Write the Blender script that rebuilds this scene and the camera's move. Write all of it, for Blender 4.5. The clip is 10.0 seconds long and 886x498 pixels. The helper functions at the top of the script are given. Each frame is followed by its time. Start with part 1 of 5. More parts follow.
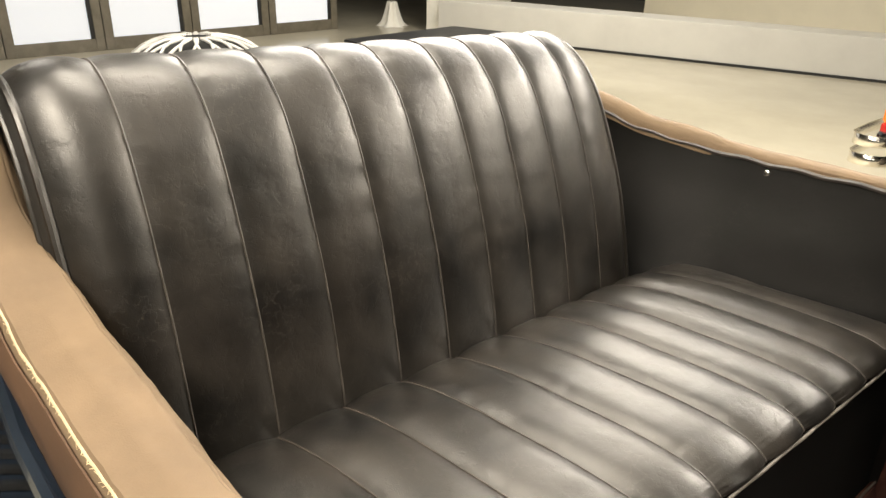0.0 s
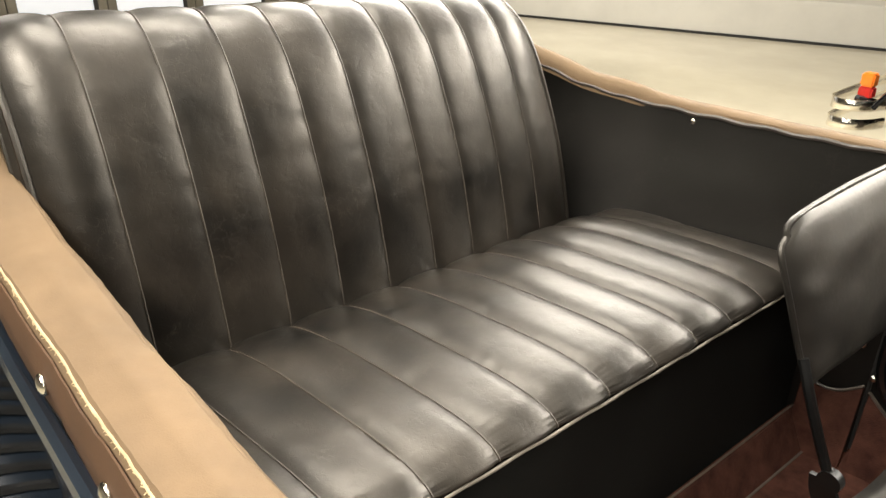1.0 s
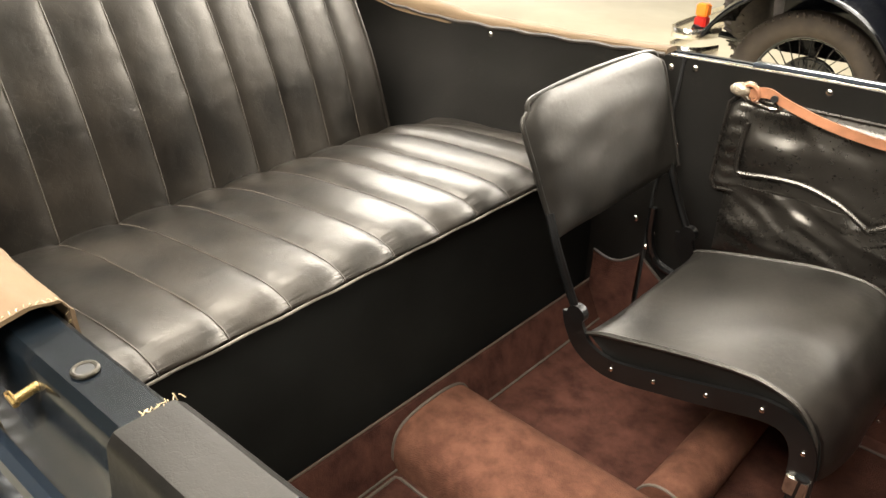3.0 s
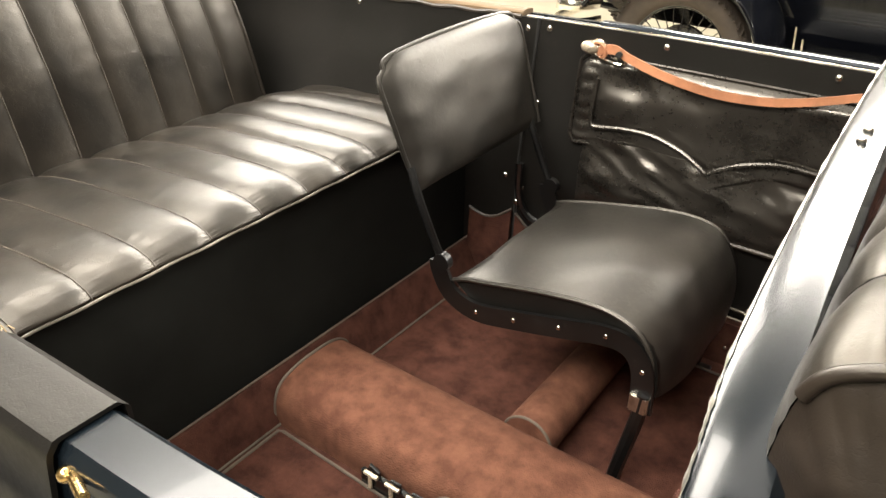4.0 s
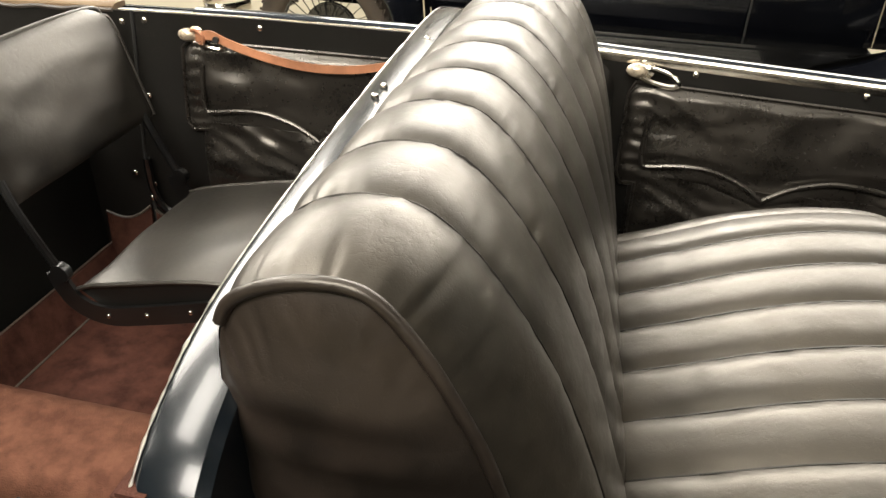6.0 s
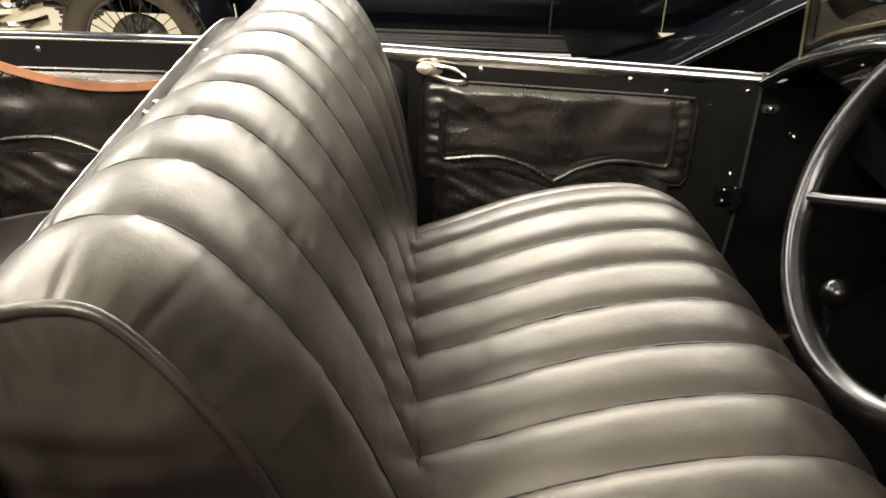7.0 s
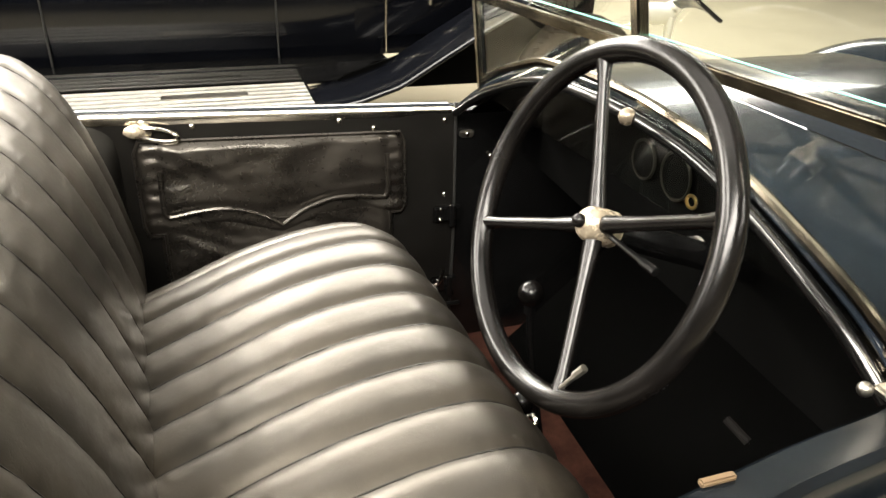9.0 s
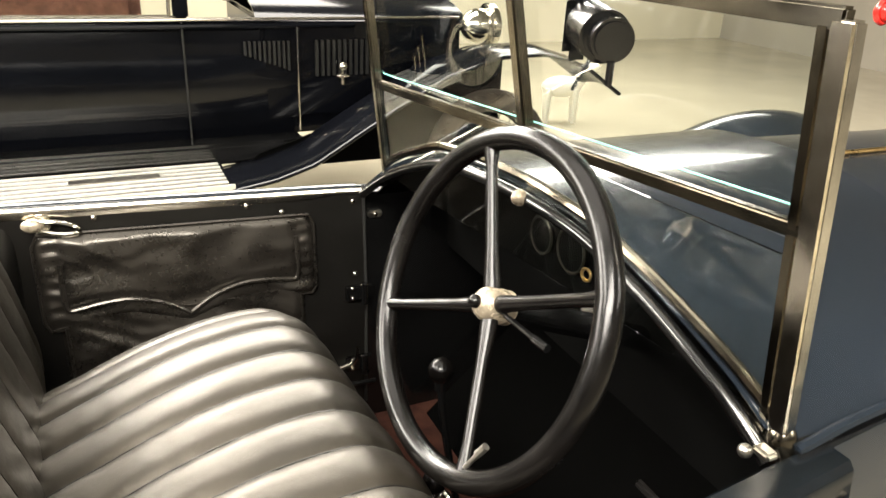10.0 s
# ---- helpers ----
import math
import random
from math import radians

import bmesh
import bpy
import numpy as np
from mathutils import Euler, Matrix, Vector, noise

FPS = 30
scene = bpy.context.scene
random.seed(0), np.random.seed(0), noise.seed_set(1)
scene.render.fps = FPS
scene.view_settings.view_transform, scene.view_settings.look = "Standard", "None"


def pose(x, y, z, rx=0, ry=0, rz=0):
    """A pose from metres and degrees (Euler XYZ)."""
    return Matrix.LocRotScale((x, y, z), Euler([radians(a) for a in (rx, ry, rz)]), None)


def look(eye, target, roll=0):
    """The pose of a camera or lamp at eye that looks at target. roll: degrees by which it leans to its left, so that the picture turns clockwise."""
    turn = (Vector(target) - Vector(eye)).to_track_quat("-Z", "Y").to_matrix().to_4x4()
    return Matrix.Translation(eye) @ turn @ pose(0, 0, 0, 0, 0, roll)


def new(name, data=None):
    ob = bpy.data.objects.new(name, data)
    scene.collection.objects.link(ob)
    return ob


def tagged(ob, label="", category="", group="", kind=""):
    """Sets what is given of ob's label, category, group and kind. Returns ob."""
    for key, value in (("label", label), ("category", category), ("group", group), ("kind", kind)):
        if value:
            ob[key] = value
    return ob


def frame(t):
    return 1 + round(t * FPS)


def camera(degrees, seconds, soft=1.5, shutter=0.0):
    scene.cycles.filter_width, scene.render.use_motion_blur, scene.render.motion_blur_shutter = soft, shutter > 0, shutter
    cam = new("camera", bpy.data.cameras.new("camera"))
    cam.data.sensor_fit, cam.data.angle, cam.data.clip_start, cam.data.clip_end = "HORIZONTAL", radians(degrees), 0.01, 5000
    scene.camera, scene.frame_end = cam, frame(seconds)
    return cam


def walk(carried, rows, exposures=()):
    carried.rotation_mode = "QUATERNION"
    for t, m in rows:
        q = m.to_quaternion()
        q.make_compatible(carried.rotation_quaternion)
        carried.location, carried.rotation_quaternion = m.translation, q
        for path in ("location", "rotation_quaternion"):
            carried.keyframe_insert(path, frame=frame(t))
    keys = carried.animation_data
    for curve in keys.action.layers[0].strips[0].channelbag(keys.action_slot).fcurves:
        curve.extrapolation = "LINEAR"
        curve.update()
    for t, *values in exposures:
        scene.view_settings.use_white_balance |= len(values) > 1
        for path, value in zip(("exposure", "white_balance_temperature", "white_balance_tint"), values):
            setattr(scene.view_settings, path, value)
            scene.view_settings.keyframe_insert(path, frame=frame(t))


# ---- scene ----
cam = camera(61.2, 10.0)
PATH = [
    (0, (0.34, -0.895, 1.63), (-1.047, 0.28, 0.795), 1.3),
    (0.5, (0.45, -0.885, 1.631), (-0.947, 0.26, 0.774), 0.7),
    (1, (0.547, -0.892, 1.624), (-0.843, 0.241, 0.738), 0.3),
    (1.5, (0.63, -0.893, 1.611), (-0.733, 0.245, 0.691), 0.3),
    (2, (0.7, -0.897, 1.608), (-0.612, 0.274, 0.655), 0.3),
    (3.3, (0.886, -0.902, 1.589), (-0.257, 0.403, 0.595), 0.4),
    (3.5, (0.909, -0.905, 1.587), (-0.195, 0.425, 0.581), 0.7),
    (4, (0.97, -0.9, 1.58), (-0.04, 0.492, 0.558), 0.9),
    (4.5, (1.018, -0.89, 1.576), (0.135, 0.577, 0.542), 1.1),
    (5, (1.0522, -0.8715, 1.5818), (0.3384, 0.6756, 0.5352), 1.50),
    (5.5, (1.1122, -0.8706, 1.5926), (0.5712, 0.7449, 0.5464), 1.82),
    (6, (1.1783, -0.8790, 1.6037), (0.8170, 0.7885, 0.5594), 1.93),
    (6.2, (1.2036, -0.8817, 1.6077), (0.9203, 0.7989, 0.5611), 2.13),
    (7.5, (1.2999, -0.9188, 1.6456), (1.4756, 0.7891, 0.6204), 2.05),
    (8, (1.3230, -0.9299, 1.6717), (1.6491, 0.7548, 0.6441), 2.11),
    (8.5, (1.3426, -0.9417, 1.6876), (1.8108, 0.7151, 0.6697), 2.50),
    (9, (1.3555, -0.9597, 1.7143), (1.9428, 0.6826, 0.7359), 2.79),
    (9.5, (1.3660, -0.9761, 1.7361), (2.0606, 0.6693, 0.8372), 2.88),
    (10, (1.3833, -0.9870, 1.7485), (2.1749, 0.6622, 0.9413), 2.86),
]
walk(cam, [(t, look(eye, target, roll)) for t, eye, target, roll in PATH], [(0, 0.03), (1.5, 0.15), (3.5, 0.55), (4.3, 0.55), (5, 0.2), (6, 0.1), (7.5, 0.35), (9, 0.6), (10, 0.65)])

# ---- world and light ----
scene.view_settings.exposure = 0.0
world = bpy.data.worlds.new("hall_air")
scene.world = world
world.use_nodes = True
world.node_tree.nodes["Background"].inputs[0].default_value = (0.9, 0.85, 0.75, 1)
world.node_tree.nodes["Background"].inputs[1].default_value = 0.02


def ceiling_lamp(x, y, z, sx, sy, watts, colour=(1.0, 0.94, 0.85), target=None):
    data = bpy.data.lights.new("ceiling_lamp", "AREA")
    data.shape, data.size, data.size_y = "RECTANGLE", sx, sy
    data.energy, data.color = watts, colour
    ob = new("ceiling_lamp", data)
    ob.matrix_world = look((x, y, z), target or (x, y + 0.001, 0))
    return ob


ceiling_lamp(-1.0, 0.0, 3.55, 1.6, 0.9, 95, target=(-0.6, -0.1, 1.2))
ceiling_lamp(-0.1, 4.3, 3.55, 1.9, 1.4, 265, target=(0.2, 0.1, 0.95))
ceiling_lamp(-2.4, 2.2, 3.55, 3.4, 2.6, 440, target=(-0.3, 0.0, 1.0))
ceiling_lamp(2.0, 3.5, 3.55, 3.2, 2.2, 375, target=(1.5, 0.0, 0.95))
ceiling_lamp(1.2, 0.2, 3.55, 2.6, 1.8, 28, target=(1.1, 0.0, 1.2))
ceiling_lamp(0.4, -1.9, 3.55, 2.6, 1.4, 310, target=(0.6, -0.3, 0.9))
ceiling_lamp(-4.8, -0.5, 3.55, 1.8, 1.1, 60)
ceiling_lamp(5.4, -2.7, 3.55, 3.2, 0.35, 60)
ceiling_lamp(5.4, -3.7, 3.55, 3.2, 0.35, 60)
ceiling_lamp(-5.0, 5.0, 3.55, 3.0, 1.5, 210)
ceiling_lamp(2.0, 7.0, 3.55, 4.0, 1.6, 130)
ceiling_lamp(6.5, 5.5, 3.55, 3.0, 2.0, 190)

# ---- materials ----


def material(name, colour, rough=0.5, metal=0.0, vary=0.25, scale=8.0, bump=0.1, grain=300.0, coat=0.0, second=None, rough_vary=0.1, spec=0.5, mix_scale=None):
    m = bpy.data.materials.new(name)
    m.use_nodes = True
    nt = m.node_tree
    b = nt.nodes["Principled BSDF"]
    tc = nt.nodes.new("ShaderNodeTexCoord")
    n1 = nt.nodes.new("ShaderNodeTexNoise")
    n1.inputs["Scale"].default_value = mix_scale or scale
    n1.inputs["Detail"].default_value = 6
    n1.inputs["Roughness"].default_value = 0.62
    nt.links.new(tc.outputs["Object"], n1.inputs["Vector"])
    n2 = nt.nodes.new("ShaderNodeTexNoise")
    n2.inputs["Scale"].default_value = grain
    n2.inputs["Detail"].default_value = 3
    nt.links.new(tc.outputs["Object"], n2.inputs["Vector"])
    ramp = nt.nodes.new("ShaderNodeMix")
    ramp.data_type = "RGBA"
    lo = [c * (1 - vary) for c in colour]
    hi = list(second) if second else [min(1, c * (1 + vary)) for c in colour]
    ramp.inputs[6].default_value, ramp.inputs[7].default_value = (*lo, 1), (*hi, 1)
    mr = nt.nodes.new("ShaderNodeMapRange")
    mr.inputs[1].default_value, mr.inputs[2].default_value = 0.35, 0.68
    nt.links.new(n1.outputs[0], mr.inputs[0])
    nt.links.new(mr.outputs[0], ramp.inputs[0])
    nt.links.new(ramp.outputs[2], b.inputs["Base Color"])
    rr = nt.nodes.new("ShaderNodeMapRange")
    rr.inputs[3].default_value, rr.inputs[4].default_value = max(0.02, rough - rough_vary), min(1, rough + rough_vary)
    nt.links.new(n1.outputs[0], rr.inputs[0])
    nt.links.new(rr.outputs[0], b.inputs["Roughness"])
    b.inputs["Metallic"].default_value = metal
    b.inputs["Specular IOR Level"].default_value = spec
    b.inputs["Coat Weight"].default_value = coat
    b.inputs["Coat Roughness"].default_value = 0.04
    if bump:
        bp = nt.nodes.new("ShaderNodeBump")
        bp.inputs["Strength"].default_value = bump
        bp.inputs["Distance"].default_value = 0.002
        nt.links.new(n2.outputs[0], bp.inputs["Height"])
        nt.links.new(bp.outputs[0], b.inputs["Normal"])
    return m


def leather(name, colour, rough, wear=0.3, crease=0.5, spec=0.45, patch=None, hair=0.25):
    """Hide with fine pebble grain, ridged creases, rubbed patches and pale hairline cracks."""
    m = material(name, colour, rough, vary=wear, scale=5.0, bump=0, rough_vary=0.07, spec=spec, second=patch, mix_scale=9.0)
    nt = m.node_tree
    b = nt.nodes["Principled BSDF"]
    b.inputs["Specular Tint"].default_value = (1.0, 0.94, 0.84, 1)
    tc = nt.nodes.new("ShaderNodeTexCoord")

    def field(scale, detail, kind="FBM", twist=0.3):
        f = nt.nodes.new("ShaderNodeTexNoise")
        f.noise_type = kind
        f.inputs["Scale"].default_value, f.inputs["Detail"].default_value, f.inputs["Distortion"].default_value = scale, detail, twist
        nt.links.new(tc.outputs["Object"], f.inputs["Vector"])
        return f

    def span(source, a, c, lo=0.0, hi=1.0):
        r = nt.nodes.new("ShaderNodeMapRange")
        r.inputs[1].default_value, r.inputs[2].default_value, r.inputs[3].default_value, r.inputs[4].default_value = a, c, lo, hi
        nt.links.new(source, r.inputs[0])
        return r

    pebble = nt.nodes.new("ShaderNodeTexVoronoi")
    pebble.feature, pebble.inputs["Scale"].default_value = "DISTANCE_TO_EDGE", 380
    nt.links.new(tc.outputs["Object"], pebble.inputs["Vector"])
    warp = field(55, 5)
    # hairlines: thin warped cell borders, only where the hide is rubbed
    shift = nt.nodes.new("ShaderNodeVectorMath")
    shift.operation, shift.inputs[1].default_value = "MULTIPLY_ADD", (0.05, 0.05, 0.05)
    nt.links.new(warp.outputs["Color"], shift.inputs[0])
    nt.links.new(tc.outputs["Object"], shift.inputs[2])
    cells = nt.nodes.new("ShaderNodeTexVoronoi")
    cells.feature, cells.inputs["Scale"].default_value = "DISTANCE_TO_EDGE", 34
    nt.links.new(shift.outputs[0], cells.inputs["Vector"])
    lines = span(cells.outputs["Distance"], 0.0, 0.040, 1.0, 0.0)
    mask = span(field(11, 4).outputs[0], 0.50, 0.66)
    hairs = nt.nodes.new("ShaderNodeMath")
    hairs.operation = "MULTIPLY"
    nt.links.new(lines.outputs[0], hairs.inputs[0])
    nt.links.new(mask.outputs[0], hairs.inputs[1])
    amount = nt.nodes.new("ShaderNodeMath")
    amount.operation, amount.inputs[1].default_value = "MULTIPLY", hair
    nt.links.new(hairs.outputs[0], amount.inputs[0])
    tint = nt.nodes.new("ShaderNodeMix")
    tint.data_type = "RGBA"
    tint.inputs[7].default_value = (0.16, 0.135, 0.105, 1)
    nt.links.new(amount.outputs[0], tint.inputs[0])
    nt.links.new(b.inputs["Base Color"].links[0].from_socket, tint.inputs[6])
    nt.links.new(tint.outputs[2], b.inputs["Base Color"])
    # gloss broken up at two scales
    fine = span(field(120, 4).outputs[0], 0.3, 0.7, -0.03, 0.03)
    sheen = nt.nodes.new("ShaderNodeMath")
    nt.links.new(b.inputs["Roughness"].links[0].from_socket, sheen.inputs[0])
    nt.links.new(fine.outputs[0], sheen.inputs[1])
    nt.links.new(sheen.outputs[0], b.inputs["Roughness"])
    ridge = field(13, 3, "RIDGED_MULTIFRACTAL", 0.6)
    last = None
    for source, strength, distance in ((ridge.outputs[0], 0.05 * crease, 0.003), (lines.outputs[0], -0.16 * crease, 0.0015), (warp.outputs[0], 0.30 * crease, 0.003), (pebble.outputs["Distance"], 0.10, 0.001)):
        bp = nt.nodes.new("ShaderNodeBump")
        bp.invert = strength < 0
        bp.inputs["Strength"].default_value, bp.inputs["Distance"].default_value = abs(strength), distance
        nt.links.new(source, bp.inputs["Height"])
        if last:
            nt.links.new(last.outputs[0], bp.inputs["Normal"])
        last = bp
    nt.links.new(last.outputs[0], b.inputs["Normal"])
    return m


HIDE = leather("charcoal_hide", (0.0050, 0.0045, 0.0039), 0.38, 0.6, 0.70, 0.70, (0.0165, 0.0132, 0.0098), 0.11)
HIDE_FRONT = leather("grey_hide", (0.0050, 0.0045, 0.0036), 0.41, 0.5, 0.50, 0.72, (0.0125, 0.0100, 0.0068), 0.05)
HIDE_FRONT.node_tree.nodes["Principled BSDF"].inputs["Specular Tint"].default_value = (1.0, 0.91, 0.76, 1)
HIDE_END = leather("brown_black_hide", (0.0105, 0.0080, 0.0062), 0.38, 0.4, 0.6, 0.55, (0.0220, 0.0160, 0.0120), 0.02)
HIDE_JUMP = leather("jump_hide", (0.0105, 0.0098, 0.0086), 0.42, 0.45, 0.55, 0.62, (0.021, 0.0187, 0.0155), 0.08)
HIDE_PANEL = leather("black_panel_hide", (0.0048, 0.0046, 0.0042), 0.42, 0.2, 0.4, 0.30, None, 0.03)
HIDE_POUCH = leather("pouch_hide", (0.0120, 0.0105, 0.0088), 0.29, 0.5, 0.22, 0.8, None, 0.03)
# ceiling is never in view; its dark tone limits fill and reflections
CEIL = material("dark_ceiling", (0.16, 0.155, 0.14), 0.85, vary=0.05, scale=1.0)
# for the out-of-view south and east walls, toned to steer bounce and reflections
UNSEEN_WALL = material("grey_brown_wall", (0.42, 0.39, 0.33), 0.85, vary=0.08, scale=1.0)
PAINT_BLACK = material("black_coach_paint", (0.003, 0.0034, 0.0048), 0.13, vary=0.2, scale=3, bump=0.05, grain=18, coat=0.10, rough_vary=0.04, spec=0.18)
BEZEL = material("dull_bezel", (0.06, 0.055, 0.045), 0.4, metal=1.0, vary=0.3)
# blacker than real cloth: the shade of deep recesses is in the colour
SHADE_BLACK = material("shade_black_cloth", (0.0018, 0.0018, 0.0017), 1.0, vary=0.2, bump=0.15, grain=900, spec=0.02)
SEAT_CLOTH = material("seat_front_cloth", (0.0085, 0.0087, 0.0076), 0.8, vary=0.3, scale=5, bump=0.15, grain=900, spec=0.10)
CARPET = material("brown_carpet", (0.040, 0.0150, 0.0105), 0.95, vary=0.25, scale=20, bump=1.0, grain=380, second=(0.074, 0.030, 0.020), spec=0.12)
CARPET_WORN = material("worn_brown_cover", (0.080, 0.0315, 0.0190), 0.9, vary=0.12, scale=26, bump=1.0, grain=330, second=(0.128, 0.057, 0.0345), spec=0.15)
MAT_BINDING = material("mat_binding", (0.075, 0.058, 0.043), 0.8, vary=0.3, grain=800)
BINDING = material("carpet_binding", (0.15, 0.13, 0.105), 0.8, vary=0.3, grain=800)
TAN = material("tan_hood_cloth", (0.142, 0.096, 0.054), 0.75, vary=0.16, scale=7, bump=0.25, grain=700, spec=0.25)
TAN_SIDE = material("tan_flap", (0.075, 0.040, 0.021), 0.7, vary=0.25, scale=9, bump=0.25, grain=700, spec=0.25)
FRAY = material("frayed_edge", (0.50, 0.38, 0.22), 0.85, vary=0.25, scale=40, bump=0.4, grain=500)
PAINT = material("midnight_paint", (0.0130, 0.0180, 0.0250), 0.18, vary=0.2, scale=3, bump=0.02, grain=60, coat=0.45, rough_vary=0.05, spec=0.45)
PAINT_WORN = material("worn_blue_paint", (0.0035, 0.0055, 0.0075), 0.24, vary=0.35, scale=7, bump=0.0, coat=0.2, rough_vary=0.012, spec=0.4)
ENAMEL = material("black_enamel", (0.0035, 0.0035, 0.0035), 0.22, vary=0.3, scale=9, bump=0.04, grain=200, coat=0.6)
IRON = material("stove_enamel", (0.0035, 0.0035, 0.0034), 0.33, vary=0.3, scale=20, bump=0.05, grain=160, coat=0.1, spec=0.4)
EBONITE = material("ebonite", (0.0035, 0.003, 0.0027), 0.24, vary=0.5, scale=12, bump=0.03, grain=150, coat=0.03, spec=0.36)
SILVER = material("bright_rib", (0.80, 0.78, 0.72), 0.36, metal=0.6, vary=0.15, scale=20, bump=0.03)
NICKEL = material("nickel", (0.72, 0.68, 0.60), 0.16, metal=1.0, vary=0.12, scale=30, bump=0.02)
STEEL = material("worn_steel", (0.45, 0.43, 0.38), 0.34, metal=1.0, vary=0.3, scale=40, bump=0.05)
BRASS = material("brass", (0.70, 0.48, 0.20), 0.28, metal=1.0, vary=0.25, scale=30, bump=0.05)
STRAP = material("tan_strap", (0.38, 0.17, 0.09), 0.34, vary=0.3, scale=12, bump=0.1)
IVORY = material("ivory_boss", (0.50, 0.42, 0.31), 0.28, metal=0.5, vary=0.3, scale=40)
PIPING = material("worn_piping", (0.045, 0.036, 0.027), 0.5, vary=0.4, scale=30)
RUBBER = material("rubber", (0.010, 0.009, 0.008), 0.5, vary=0.3, scale=10)
TYRE = material("dusty_tyre", (0.060, 0.046, 0.034), 0.8, vary=0.25, scale=8, bump=0.2)
TYRE_DARK = material("aged_spare_tyre", (0.040, 0.032, 0.025), 0.75, vary=0.35, scale=20, bump=0.4, grain=120)
RIB = material("glossy_black_rib", (0.018, 0.018, 0.018), 0.24, vary=0.3, scale=20, bump=0.03, coat=0.6)
TARNISH = material("tarnished_nickel", (0.20, 0.178, 0.138), 0.18, metal=1.0, vary=0.35, scale=18, bump=0.03)
FLOOR = material("polished_screed", (0.50, 0.455, 0.345), 0.16, vary=0.07, scale=1.2, bump=0.02, grain=40, rough_vary=0.06)
WALL = material("cream_wall", (0.80, 0.74, 0.58), 0.7, vary=0.04, scale=1.5, bump=0.05, grain=200)
PLINTH = material("pale_plinth", (0.62, 0.60, 0.54), 0.55, vary=0.05, scale=2, bump=0.03)
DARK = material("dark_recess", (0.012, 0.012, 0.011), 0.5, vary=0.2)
WHITE = material("white_plaster", (0.85, 0.82, 0.72), 0.45, vary=0.05)
BRONZE = material("bronze_frame", (0.20, 0.18, 0.14), 0.4, metal=0.6, vary=0.15)
ORANGE = material("amber_lens", (0.9, 0.22, 0.02), 0.15, vary=0.1)
RED = material("red_lens", (0.55, 0.02, 0.015), 0.15, vary=0.1)

GLASS = bpy.data.materials.new("clear_glass")
GLASS.use_nodes = True
g = GLASS.node_tree.nodes["Principled BSDF"]
g.inputs["Transmission Weight"].default_value, g.inputs["Roughness"].default_value, g.inputs["IOR"].default_value = 1.0, 0.0, 1.45
g.inputs["Base Color"].default_value = (0.95, 1.0, 0.97, 1)
GLASS_EDGE = bpy.data.materials.new("green_glass_edge")
GLASS_EDGE.use_nodes = True
g = GLASS_EDGE.node_tree.nodes["Principled BSDF"]
g.inputs["Base Color"].default_value, g.inputs["Roughness"].default_value = (0.22, 0.55, 0.47, 1), 0.15
FROST = bpy.data.materials.new("lit_frosted_glass")
FROST.use_nodes = True
g = FROST.node_tree.nodes["Principled BSDF"]
g.inputs["Base Color"].default_value, g.inputs["Roughness"].default_value = (0.75, 0.77, 0.8, 1), 0.25
g.inputs["Emission Color"].default_value, g.inputs["Emission Strength"].default_value = (0.85, 0.89, 0.97, 1), 0.40

# ---- mesh helpers ----


def part(name, bm, mat, parent=None, label="", smooth=True):
    """One bmesh as one mesh object, under a thing or a part."""
    me = bpy.data.meshes.new(name)
    bmesh.ops.recalc_face_normals(bm, faces=bm.faces[:])
    bm.to_mesh(me)
    bm.free()
    if smooth:
        me.polygons.foreach_set("use_smooth", [True] * len(me.polygons))
        me.set_sharp_from_angle(angle=radians(38))
    me.materials.append(mat)
    ob = new(name, me)
    if parent:
        ob.parent = parent
    if label:
        ob["label"] = label
    return ob


def thing(name, label, category, group="", kind=""):
    return tagged(new(name), label, category, group, kind)


def from_lists(verts, faces):
    bm = bmesh.new()
    vs = [bm.verts.new(v) for v in verts]
    for f in faces:
        try:
            bm.faces.new([vs[k] for k in f])
        except ValueError:
            pass
    return bm


def join(*bms):
    out = bmesh.new()
    for b in bms:
        me = bpy.data.meshes.new("tmp")
        b.to_mesh(me)
        b.free()
        out.from_mesh(me)
        bpy.data.meshes.remove(me)
    return out


def spline(pts, n):
    """n points along a smooth line through pts, any dimension."""
    p = [np.array(q, float) for q in pts]
    p = [2 * p[0] - p[1]] + p + [2 * p[-1] - p[-2]]
    m = len(p) - 3
    out = []
    for k in range(n):
        t = k / (n - 1) * m
        i = min(int(t), m - 1)
        u = t - i
        a, b, c, d = p[i:i + 4]
        out.append(0.5 * (2 * b + (c - a) * u + (2 * a - 5 * b + 4 * c - d) * u * u + (3 * b - a - 3 * c + d) * u ** 3))
    return out


def sheet(fn, nu, nv, wrap=False):
    """A grid of fn(u, v), u and v from 0 to 1."""
    verts = [fn(i / (nu - (0 if wrap else 1)), j / (nv - 1)) for i in range(nu) for j in range(nv)]
    faces = []
    for i in range(nu if wrap else nu - 1):
        for j in range(nv - 1):
            a, b = i * nv + j, ((i + 1) % nu) * nv + j
            faces.append((a, b, b + 1, a + 1))
    return from_lists(verts, faces)


def slab(fn, nu, nv, normal, thick):
    """A grid with thickness."""
    bm = sheet(fn, nu, nv)
    n = Vector(normal) * thick
    geo = bmesh.ops.extrude_face_region(bm, geom=bm.faces[:])
    for v in [e for e in geo["geom"] if isinstance(e, bmesh.types.BMVert)]:
        v.co += n
    return bm


